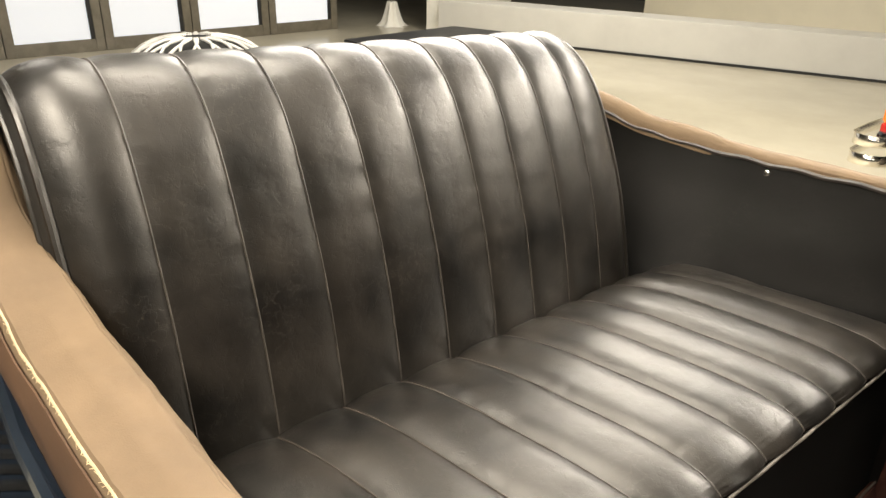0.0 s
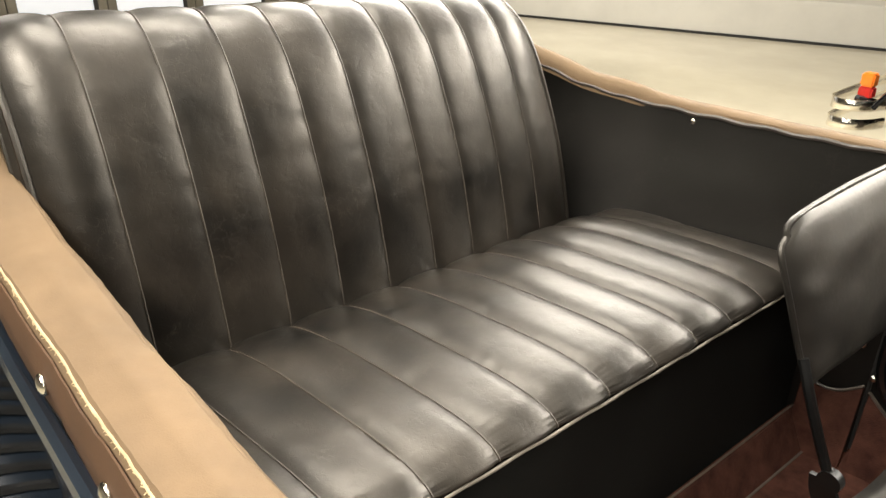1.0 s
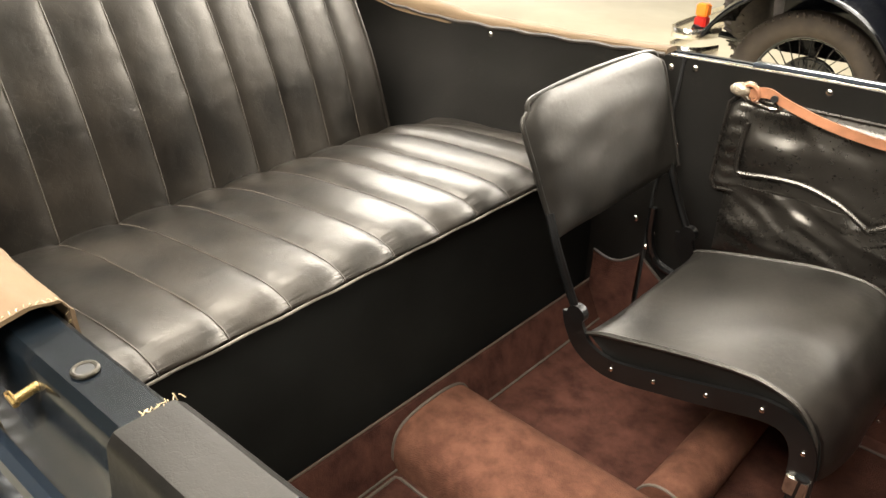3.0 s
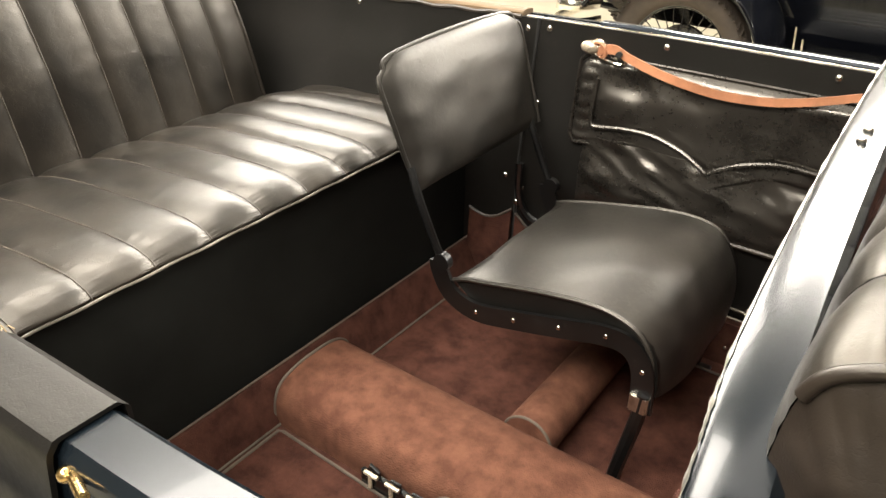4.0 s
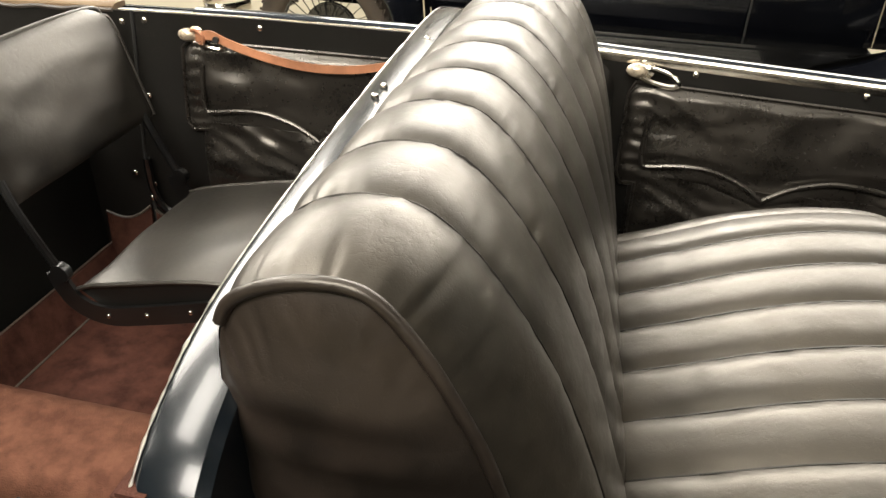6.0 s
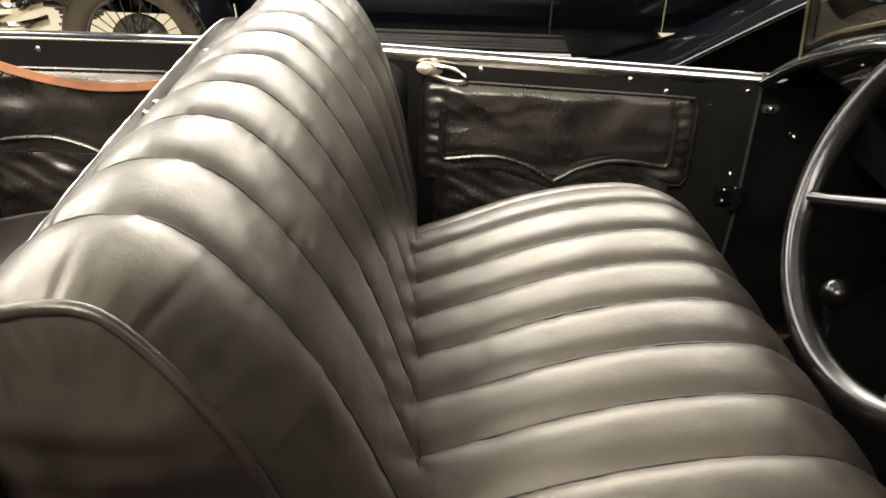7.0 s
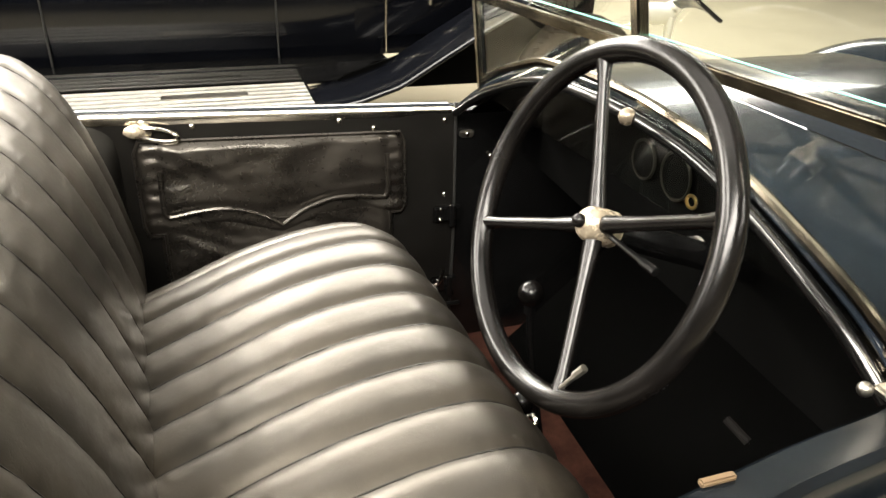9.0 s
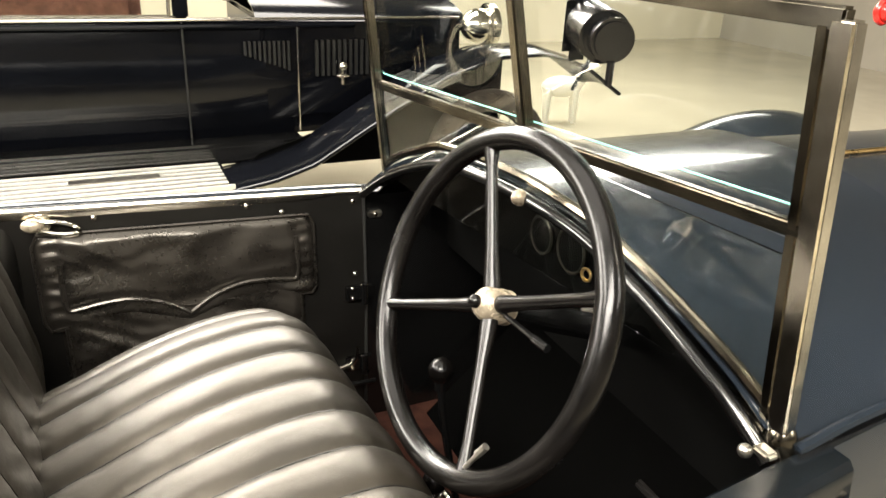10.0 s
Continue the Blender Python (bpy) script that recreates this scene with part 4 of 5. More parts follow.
part("buckle", join(disc((0.345, far_y(0.35) - 0.046, 1.131), (0, 1, 0), 0.007, 0.006, 14)), DARK, strap)

# ---- front seat ----
front_seat = thing("front_seat", "fluted grey black leather front bench seat of the car", "seat")
fback = new("backrest")
fback.parent = front_seat
fcush = new("cushion")
fcush.parent = front_seat
F_SEAMS = [-0.510] + [-0.402 + 0.105 * k for k in range(9)] + [0.545]
fback_line = [(0.938, 1.02), (0.938, 1.15), (0.938, 1.25), (0.948, 1.305), (0.972, 1.330), (1.01, 1.343), (1.055, 1.340), (1.093, 1.314), (1.13, 1.270), (1.168, 1.207), (1.202, 1.13), (1.230, 1.05), (1.254, 0.97), (1.262, 0.90)]


def fback_shift(x, y, z, s):
    """Tapers the roll towards its ends and gathers the hide into creases beside the near piping."""
    e = max(0, min(1, (-0.40 - y) / 0.11)) ** 2
    cx, cz = 1.03, 1.18
    far = max(0, (y - 0.45) / 0.1) ** 2
    fx = max(0, min(1, (x - 0.95) / 0.16))
    fx = fx * fx * (3 - 2 * fx)
    k = 1 - (0.26 * e + 0.12 * far) * fx
    z2 = cz + (z - cz) * (1 - 0.05 * e - 0.12 * far if z > cz else 1)
    lean = -0.055 * (y + 0.25) * max(0, min(1, (1.30 - z) / 0.32)) * fx
    g = max(0, min(1, (-0.405 - y) / 0.105))
    gather = 6.5 * g ** 3 * (1 - g) * math.exp(-((s - 0.56) / 0.13) ** 2) * max(0.15, 0.6 + 1.6 * noise.noise(Vector((s * 11, 2, 5))))
    fold_a = (1 - abs(noise.noise(Vector((s * 24 + 3.5 * y, y * 4, 7))))) ** 5
    fold_b = noise.noise(Vector((s * 62, y * 9, 3)))
    f = gather * (-0.0075 * fold_a + 0.0028 * fold_b) + e * 0.0015 * noise.noise(Vector((x * 14, 1, z * 14)))
    return (cx + (x - cx) * k + lean + 0.7 * f, y, z2 + 0.7 * f)


core = fluted(fback, fback_line, F_SEAMS, 0.006, HIDE_FRONT, 0.0009, fback_shift, 190, None)
part("backrest_core", loft_core(fback_line, [(1.20, 0.86), (0.95, 0.86)], np.linspace(-0.50, 0.53, 12), fback_shift, 0.012), HIDE_FRONT, fback)
outline = [np.array(fback_shift(x, -0.51, z, 0)) for x, z in spline(fback_line, 112)]


def cap_spot(u, v):
    """The wrinkled end of the roll."""
    p = outline[int(round(u * 111))]
    c = np.array((1.03, -0.51, 1.16 if p[2] > 1.16 else p[2]))
    q = p + (c - p) * v
    r = 1 - v
    bul = 0.028 * (1 - r ** 3.0)
    crease = 0.0065 * noise.noise(Vector((q[0] * 5 + q[2] * 4, 1.0, q[2] * 26))) * min(1, v * 3) - 0.002 * math.exp(-((v - 0.16) / 0.12) ** 2) * (1 - abs(noise.noise(Vector((u * 20, v * 2.0, 6))))) ** 5
    return (q[0], q[1] - bul - crease, q[2])


part("end_panel", sheet(cap_spot, 112, 48), HIDE_END, fback, "wrinkled dark leather end panel")
part("end_piping", tube([(p[0], p[1] - 0.003, p[2]) for p in outline[24:]], 0.0052, 10), HIDE_END, fback)
for k in range(1, len(F_SEAMS) - 1):
    y = F_SEAMS[k]
    part("seam", tube([fback_shift(x, y, z, 0) for x, z in spline(fback_line, 40)], 0.0016, 5), HIDE_PANEL, fback)
FC_SEAMS = [-0.56] + [-0.464 + 0.0887 * k for k in range(12)]
fc_line = [(1.20, 0.945), (1.236, 0.974), (1.32, 1.010), (1.39, 1.040), (1.46, 1.064), (1.53, 1.080), (1.60, 1.087), (1.645, 1.081), (1.685, 1.055), (1.706, 1.015), (1.712, 0.95), (1.70, 0.78)]


def fc_shift(x, y, z, s):
    far = max(0, y - 0.14)
    return (x - 0.07 * (y - 0.06), y, z - 1.7 * far ** 2 + 0.003 * noise.noise(Vector((x * 3, y * 3, 5))))


core = fluted(fcush, fc_line, FC_SEAMS, 0.0078, HIDE_FRONT, 0.0007, fc_shift, 100, None)
part("cushion_core", loft_core(fc_line, [(1.67, 0.72), (1.22, 0.72)], np.linspace(-0.555, 0.505, 16), fc_shift, 0.012), HIDE_FRONT, fcush)
for k in range(1, len(FC_SEAMS) - 1):
    part("seam", tube([fc_shift(x, FC_SEAMS[k], z, i / 39) for i, (x, z) in enumerate(spline(fc_line, 40))], 0.0016, 5), HIDE_PANEL, fcush)
part("seat_box", box(1.02, 1.66, -0.54, 0.50, 0.50, 0.735, 0.006), SHADE_BLACK, front_seat)
# painted rail and panel behind the front seat
part("seat_panel", box(0.895, 0.925, -0.60, 0.58, 0.50, 1.20, 0.004), CARPET, front_seat)
rail_pts = spline([(0.90, -0.645, 1.02), (0.905, -0.635, 1.12), (0.912, -0.60, 1.192), (0.905, -0.53, 1.230), (0.890, -0.40, 1.245), (0.872, -0.10, 1.254), (0.858, 0.25, 1.259), (0.852, 0.50, 1.257), (0.852, 0.585, 1.235), (0.852, 0.60, 1.17)], 60)
verts, faces = [], []
for i, p in enumerate(rail_pts):
    d = rail_pts[min(i + 1, 59)] - rail_pts[max(i - 1, 0)]
    d = Vector(d).normalized()
    side = Vector((1, 0, 0))
    up = d.cross(side) * -1
    up = (up if up.z > -0.2 else -up).normalized()
    for a, b in ((-0.004, -0.13), (-0.006, -0.006), (0.002, 0.0), (0.042, 0.0), (0.05, -0.008), (0.05, -0.13)):
        verts.append(Vector(p) + side * a + up * b)
for i in range(59):
    for k in range(6):
        faces.append((6 * i + k, 6 * i + (k + 1) % 6, 6 * i + 6 + (k + 1) % 6, 6 * i + 6 + k))
faces += [tuple(range(6)), tuple(range(354, 360))]
seat_rail = part("seat_rail", from_lists(verts, faces), PAINT_WORN, front_seat, "chipped blue painted rail behind the front seat")
edge = [Vector(p) + Vector((-0.0055, 0, -0.004)) for p in rail_pts[5:52]]
edge = spline([tuple(p) for p in edge], 180)
part("worn_edge", tube([Vector(p) for p in edge], [max(0.0002, 0.0011 + 0.0016 * noise.noise(Vector((k * 0.31, 0, 0)))) for k in range(180)], 5), STEEL, seat_rail, "bare metal showing along the chipped edge")
for y in (0.02, 0.06, 0.30):
    stud(seat_rail, 0.885, y, 1.258, 0.8)

# ---- steering wheel and controls ----
W = Vector((1.822, -0.193, 1.273))
WN = Vector((-0.9229, -0.0476, 0.3822)).normalized()
WU = Vector((1.852, -0.400, 1.388)) - Vector((1.781, 0.025, 1.173))
WU = (WU - WN * WU.dot(WN)).normalized()
WV = Vector((1.902, -0.072, 1.454)) - Vector((1.757, -0.310, 1.093))
WV = (WV - WN * WV.dot(WN)).normalized()
HUB = W - WN * 0.028
wheel = new("steering_wheel")
wheel.parent = car
wheel["label"] = "black four spoke steering wheel with a pale boss"
R = 0.2345
part("rim", tube([W + R * (math.cos(a) * WU + math.sin(a) * WV) for a in np.linspace(0, 2 * math.pi, 73)[:-1]], 0.0172, 14, True), EBONITE, wheel)
for d in (WU, -WU, WV, -WV):
    a, b = HUB + d * 0.02 + WN * 0.006, W + d * (R - 0.010)
    bar = tube([a, a.lerp(b, 0.3), a.lerp(b, 0.85), b], [0.013, 0.0095, 0.0085, 0.012], 10)
    part("spoke", bar, EBONITE, wheel)
part("hub", join(disc(HUB - WN * 0.01, WN, 0.025, 0.038, 28, 0.006), ball(HUB + WN * 0.008, 0.025, 20)), IVORY, wheel, "pale worn ivory boss")
part("horn_button", ball(HUB + WN * 0.034, 0.010, 14), EBONITE, wheel)
part("column", tube([HUB - WN * 0.02, HUB - WN * 0.60], 0.021, 14), ENAMEL, car)
part("control_lever", join(tube([HUB + WN * 0.002, HUB + WN * 0.004 + WU * 0.09 - WV * 0.045], 0.004), tube([HUB + WN * 0.004 + WU * 0.09 - WV * 0.045, HUB + WN * 0.004 + WU * 0.115 - WV * 0.057], 0.006)), ENAMEL, wheel)
tip = W - WV * (R - 0.012)
part("small_lever", join(tube([tip + WN * 0.004, tip + WU * 0.045 + WV * 0.035 + WN * 0.006], 0.0035), tube([tip + WU * 0.032 + WV * 0.025 + WN * 0.006, tip + WU * 0.048 + WV * 0.037 + WN * 0.006], 0.0055)), STEEL, wheel)
gear = new("gear_lever")
gear.parent = car
part("knob", ball((1.911, 0.094, 0.967), 0.025, 20), EBONITE, gear)
part("lever", tube(spline([(1.911, 0.094, 0.95), (1.92, 0.09, 0.85), (1.945, 0.07, 0.68), (1.975, 0.05, 0.50)], 14), 0.008), ENAMEL, gear)
part("collar", tube([(1.911, 0.094, 0.944), (1.912, 0.094, 0.925)], 0.012, 12), ENAMEL, gear)
brake = new("hand_lever")
brake.parent = car
part("lever", tube([(1.87, -0.14, 0.50), (1.800, -0.132, 0.90)], 0.010), ENAMEL, brake)
part("grip", ball((1.797, -0.132, 0.915), 0.020, 18, (1, 1, 1.2)), EBONITE, brake)
part("base_ring", ring((1.803, -0.134, 0.882), (0.1, 0, 1), 0.023, 0.006, 24, 8), NICKEL, brake)

# ---- dash, scuttle, windscreen and bonnet ----


EDGE = [(-0.51, 2.080, 1.188), (-0.44, 2.072, 1.233), (-0.373, 2.063, 1.265), (-0.265, 2.051, 1.308), (-0.145, 2.037, 1.342), (-0.02, 2.021, 1.356), (0.125, 2.004, 1.355), (0.28, 1.986, 1.336), (0.43, 1.967, 1.277), (0.53, 1.955, 1.223), (0.615, 1.947, 1.165)]


def edge_x(y):
    return float(np.interp(y, [e[0] for e in EDGE], [e[1] for e in EDGE]))


def arch(y):
    """Height of the scuttle at y."""
    return float(np.interp(y, [e[0] for e in EDGE], [e[2] for e in EDGE]))


EDGE_LINE = spline([(x, y, z) for y, x, z in EDGE], 50)
part("scuttle", slab(lambda u, v: (lambda p: (p[0] + 0.004 + (2.62 - p[0]) * v, p[1] * (1 - 0.06 * v), p[2] + 0.006 * v))(EDGE_LINE[int(round(u * 49))]), 50, 14, (0, 0, -0.012), 1), PAINT, car, "midnight blue scuttle")
# added black sheet hiding the glossy underside, stands for shade
part("scuttle_shade", slab(lambda u, v: (lambda p: (p[0] + 0.012 + (2.44 - p[0]) * v, p[1] * 0.97, p[2] - 0.020 - 0.004 * v))(EDGE_LINE[int(round(u * 49))]), 50, 8, (0, 0, -0.004), 1), SHADE_BLACK, car, "added black sheet standing for the shade under the scuttle")
part("scuttle_edge", tube([(p[0], p[1], p[2] - 0.006) for p in EDGE_LINE], 0.006, 8), PAINT, car)
part("scuttle_lip", tube([(p[0] - 0.016, p[1] * 0.985, p[2] - 0.022) for p in EDGE_LINE], 0.011, 12), ENAMEL, car, "rounded black enamelled roll along the scuttle edge")
# board, dials, firewall and toe board carry their shade as this black
dash = part("dashboard", plate([(2.14, y, arch(y) - 0.03) for y in np.linspace(0.57, -0.48, 24)] + [(2.14, y, 1.0) for y in np.linspace(-0.48, 0.57, 10)], (0.02, 0, 0)), SHADE_BLACK, car, "instrument board with its deep shade put into the black colour")
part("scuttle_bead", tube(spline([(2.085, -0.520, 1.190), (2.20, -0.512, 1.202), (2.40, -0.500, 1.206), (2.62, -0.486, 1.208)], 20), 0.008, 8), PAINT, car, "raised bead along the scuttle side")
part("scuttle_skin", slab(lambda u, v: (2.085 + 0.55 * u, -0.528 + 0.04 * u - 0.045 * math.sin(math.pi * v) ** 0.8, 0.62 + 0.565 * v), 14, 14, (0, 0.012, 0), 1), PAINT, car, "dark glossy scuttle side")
part("firewall", box(2.42, 2.45, -0.50, 0.58, 0.45, 1.25, 0.003), SHADE_BLACK, car)
part("near_scuttle_side", slab(lambda u, v: (2.085 + 0.35 * u, -0.50 + 0.03 * u, 0.5 + (arch(-0.505) - 0.5) * v), 8, 8, (0, -0.03, 0), 1), ENAMEL, car)


def gauge(y, z, r):
    x = 2.136
    ob = part("gauge", disc((x, y, z), (1, 0, 0), r, 0.008, 28), SHADE_BLACK, dash, "round dial with a bright bezel")
    part("bezel", ring((x - 0.004, y, z), (1, 0, 0), r, 0.0028, 32, 6), BEZEL, ob)


gauge(0.135, 1.200, 0.036)
gauge(0.035, 1.209, 0.042)
part("light_switch", ring((2.13, -0.022, 1.187), (1, 0.16, 0), 0.011, 0.003, 20, 6), BRASS, dash)
part("dash_lamp", ball((1.992, 0.003, 1.337), 0.014, 14), IVORY, dash)
part("fuel_tap", join(ring((2.125, -0.065, 1.128), (1, 0.2, 0), 0.012, 0.004, 16, 6), tube([(2.125, -0.065, 1.138), (2.125, -0.03, 1.12)], 0.005)), STEEL, dash)
for x, y, z in ((1.968, 0.620, 1.081), (2.031, 0.615, 1.023)):
    stud(kick_side, x, y, z, 0.9)
part("fender_stay", box(1.95, 1.985, 0.618, 0.632, 1.072, 1.090, 0.004), STEEL, kick_side)
part("pedal", box(2.30, 2.32, -0.28, -0.20, 0.62, 0.70, 0.006), RUBBER, car, "worn rubber pedal")
part("pedal", box(2.30, 2.32, -0.13, -0.05, 0.62, 0.70, 0.006), RUBBER, car, "worn rubber pedal")
part("toe_board", plate([(2.10, -0.50, 0.501), (2.42, -0.50, 0.80), (2.42, 0.56, 0.80), (2.10, 0.56, 0.501)], (0.015, 0, -0.015)), SHADE_BLACK, car)

screen = new("windscreen")
screen.parent = car
screen["label"] = "two piece windscreen in a tarnished nickel frame"


def ws(y, h):
    """A point on the windscreen at y, h above its foot; it leans back a little."""
    return Vector((1.957 - 0.12 * (y - 0.55) - 0.13 * h, y, 1.203 + h))


def bar(a, b, w=0.012, d=0.016, mat=TARNISH, name="frame", label=""):
    a, b = Vector(a), Vector(b)
    run = (b - a).normalized()
    s = Vector((1, 0.12, 0)).normalized()
    t = run.cross(s).normalized()
    verts = [p + s * i * d / 2 + t * j * w / 2 for p in (a, b) for i, j in ((-1, -1), (1, -1), (1, 1), (-1, 1))]
    bm = from_lists(verts, [(0, 1, 2, 3), (4, 5, 6, 7), (0, 1, 5, 4), (1, 2, 6, 5), (2, 3, 7, 6), (3, 0, 4, 7)])
    bmesh.ops.bevel(bm, geom=bm.edges[:], offset=0.003, segments=2, affect="EDGES")
    return part(name, bm, mat, screen, label)


YL, YR, MID, TOP = 0.520, -0.495, 0.218, 0.478
part("foot_rail", tube([(ws(y, arch(y) - 1.195).x, y, arch(y) + 0.014) for y in np.linspace(YL - 0.005, YR, 30)], 0.009, 8), TARNISH, screen)
bar(ws(YL, MID), ws(YR, MID + 0.042), 0.018, 0.016)
bar(ws(YL, -0.01), ws(YL, TOP), 0.016, 0.020)
bar(ws(YR, -0.03), ws(YR, TOP), 0.026, 0.022, NICKEL, "post", "bright windscreen post")
bar(ws(YR + 0.021, 0.0), ws(YR + 0.021, TOP), 0.015, 0.016)
bar(ws(YL, TOP), ws(YR, TOP), 0.022, 0.018)
bar(ws(0.0, MID + 0.03), ws(0.025, TOP), 0.020, 0.022)
part("corner_bracket", join(ball(ws(YR, -0.02), 0.020, 14, (1, 1.2, 1.6)), tube([ws(YR, -0.02), ws(YR + 0.07, 0.0)], 0.012)), TARNISH, screen)
part("thumb_nut", join(ball(ws(YR - 0.03, TOP + 0.01), 0.009), ring(ws(YR - 0.03, TOP + 0.01), (0, 1, 0), 0.009, 0.003, 16, 6)), RED, screen, "red capped thumb nut")


def pane(y0, y1, h0, h1, off=0.0):
    q = [ws(y0, h0), ws(y1, h0), ws(y1, h1), ws(y0, h1)]
    q = [p + Vector((off, 0, 0)) for p in q]
    ob = part("pane", plate(q, (0.004, 0, 0)), GLASS, screen, "", False)
    ob.visible_shadow = False


pane(YL - 0.008, YR + 0.02, 0.01, MID + 0.005)
pane(YL - 0.008, YR + 0.02, MID + 0.022, TOP - 0.01, 0.012)
part("glass_edge", tube([ws(YL - 0.01, MID + 0.022) + Vector((0.014, 0, 0)), ws(YR + 0.02, MID + 0.062) + Vector((0.014, 0, 0))], 0.0015, 6), GLASS_EDGE, screen, "green polished glass edge")
motor = new("wiper_motor")
motor.parent = car
mc = Vector((1.985, -0.162, 1.624))
part("case", join(disc(mc, (0.3, 1, 0.1), 0.034, 0.075, 26, 0.006), box(mc.x - 0.02, mc.x + 0.03, mc.y + 0.035, mc.y + 0.06, mc.z - 0.045, mc.z + 0.045, 0.012)), ENAMEL, motor, "black windscreen wiper motor")
part("cover", disc(mc + Vector((-0.01, -0.045, -0.004)), (0.3, 1, 0.1), 0.028, 0.02, 24, 0.004), ENAMEL, motor)
part("tap", tube([mc + Vector((-0.01, -0.05, -0.03)), mc + Vector((-0.01, -0.05, -0.06))], 0.005), ENAMEL, motor)
part("wiper_arm", tube([mc + Vector((0.04, 0.05, -0.03)), mc + Vector((0.05, 0.11, -0.10))], 0.003), ENAMEL, motor)

bonnet = part("bonnet", slab(lambda u, v: (2.45 + 1.45 * v, (0.50 - 0.98 * u) * (1 - 0.28 * v) + 0.01, 1.02 + (0.325 + 0.0 * v) * (1 - abs(2 * u - 1) ** 3.4) ** 0.75 - 0.02 * v), 44, 20, (0, 0, -0.006), 1), PAINT, car, "long midnight blue bonnet")
part("bonnet_hinge", tube([(2.48, 0.02, 1.348), (3.88, 0.02, 1.328)], 0.006, 8), BRASS, bonnet, "tarnished hinge rod")
part("bonnet_side", box(2.45, 3.85, -0.40, 0.42, 0.60, 1.06, 0.02), PAINT, car)


def fender(parent, x, y, r, w, side, a0=20, a1=200, mat=PAINT, name="fender"):
    """A swept mudguard over a wheel at x, y."""
    def spot(u, v):
        an = radians(a0 + (a1 - a0) * u)
        s = 2 * v - 1
        rr = r + 0.05 * (1 - s * s)
        flare = 0.0 if u < 0.7 else ((u - 0.7) / 0.3) ** 2 * 0.5
        return (x + rr * math.cos(an) - flare * 0.9, y + w / 2 * s, 0.40 + rr * math.sin(an) * 1.0 + flare * 0.35 - 0.04 * max(0, s * side) ** 2)
    return part(name, slab(spot, 40, 12, (0, 0, -0.006), 1), mat, parent)


fender(car, 3.42, 0.80, 0.76, 0.36, 1, 5, 190)
fender(car, 3.55, -0.80, 0.56, 0.34, -1, 5, 190)
part("headlamp", join(ball((4.0, 0.35, 1.10), 0.14, 20, (1, 1, 1)), disc((4.08, 0.35, 1.10), (1, 0, 0), 0.15, 0.05, 28, 0.01)), NICKEL, car)
part("headlamp", join(ball((3.75, -0.38, 1.20), 0.14, 20, (1, 1, 1)), disc((3.83, -0.38, 1.20), (1, 0, 0), 0.15, 0.05, 28, 0.01)), NICKEL, car)


def road_wheel(parent, x, y, z, r=0.37, spokes=28):
    """A wire wheel with a fat dusty tyre."""
    w = new("road_wheel")
    w.parent = parent
    part("tyre", ring((x, y, z), (0, 1, 0), r - 0.062, 0.068, 48, 18), TYRE, w)
    tread = []
    for k in range(60):
        a = 2 * math.pi * k / 60
        c = Vector((x + (r - 0.004) * math.cos(a), y - 0.02, z + (r - 0.004) * math.sin(a)))
        t = Vector((-math.sin(a), 0, math.cos(a)))
        rr = Vector((math.cos(a), 0, math.sin(a)))
        for s in (-1, 1):
            q = c + Vector((0, s * 0.03, 0))
            tread.append(tube([q - t * 0.012 - rr * 0.012 + Vector((0, -0.035 * s * -1, 0)), q + t * 0.008], 0.007, 5))
    tagged(part("tread", join(*tread), TYRE, w), kind="stuff")
    part("rim", ring((x, y, z), (0, 1, 0), r - 0.125, 0.016, 48, 10), ENAMEL, w)
    for k in range(spokes):
        a = 2 * math.pi * k / spokes
        b = a + 0.35 * (-1) ** k
        part("spoke", tube([(x + 0.045 * math.cos(b), y - 0.05 * (k % 2), z + 0.045 * math.sin(b)), (x + (r - 0.13) * math.cos(a), y, z + (r - 0.13) * math.sin(a))], 0.0032, 4), ENAMEL, w)
    part("hub", join(disc((x, y - 0.04, z), (0, 1, 0), 0.05, 0.12, 24, 0.008), ball((x, y - 0.11, z), 0.038, 16)), NICKEL, w)
    part("drum", disc((x, y + 0.06, z), (0, 1, 0), 0.16, 0.05, 32, 0.01), ENAMEL, w)
    return w


for wx, wy in ((-1.15, -0.90), (-1.15, 0.78), (3.45, -0.76), (3.45, 0.72)):
    road_wheel(car, wx, wy, 0.40, 0.40, 20)

# ---- the second car, parked beyond ----
other = thing("parked_car", "glossy black vintage saloon parked beside with ribbed running board", "car")
OY = 3.45
part("body", slab(lambda u, v: (-0.55 + 3.05 * u, OY + 0.03 + 0.05 * math.sin(math.pi * v) * -1, 0.50 + 0.68 * v), 30, 12, (0, 0.03, 0), 1), PAINT_BLACK, other, "tall glossy black body side")
part("belt_bead", tube([(x, OY - 0.03, 1.145) for x in np.linspace(-0.5, 2.5, 20)], 0.014, 8), PAINT_BLACK, other)
part("waist_bead", tube([(x, OY - 0.02, 1.18) for x in np.linspace(-0.5, 3.1, 20)], 0.010, 8), NICKEL, other)
part("roof", box(-0.5, 1.7, OY + 0.05, OY + 1.4, 1.75, 1.85, 0.04), PAINT_BLACK, other)
for x in (-0.45, 0.75, 1.62):
    part("window_post", box(x, x + 0.07, OY + 0.02, OY + 0.08, 1.18, 1.77, 0.01), PAINT_BLACK, other)
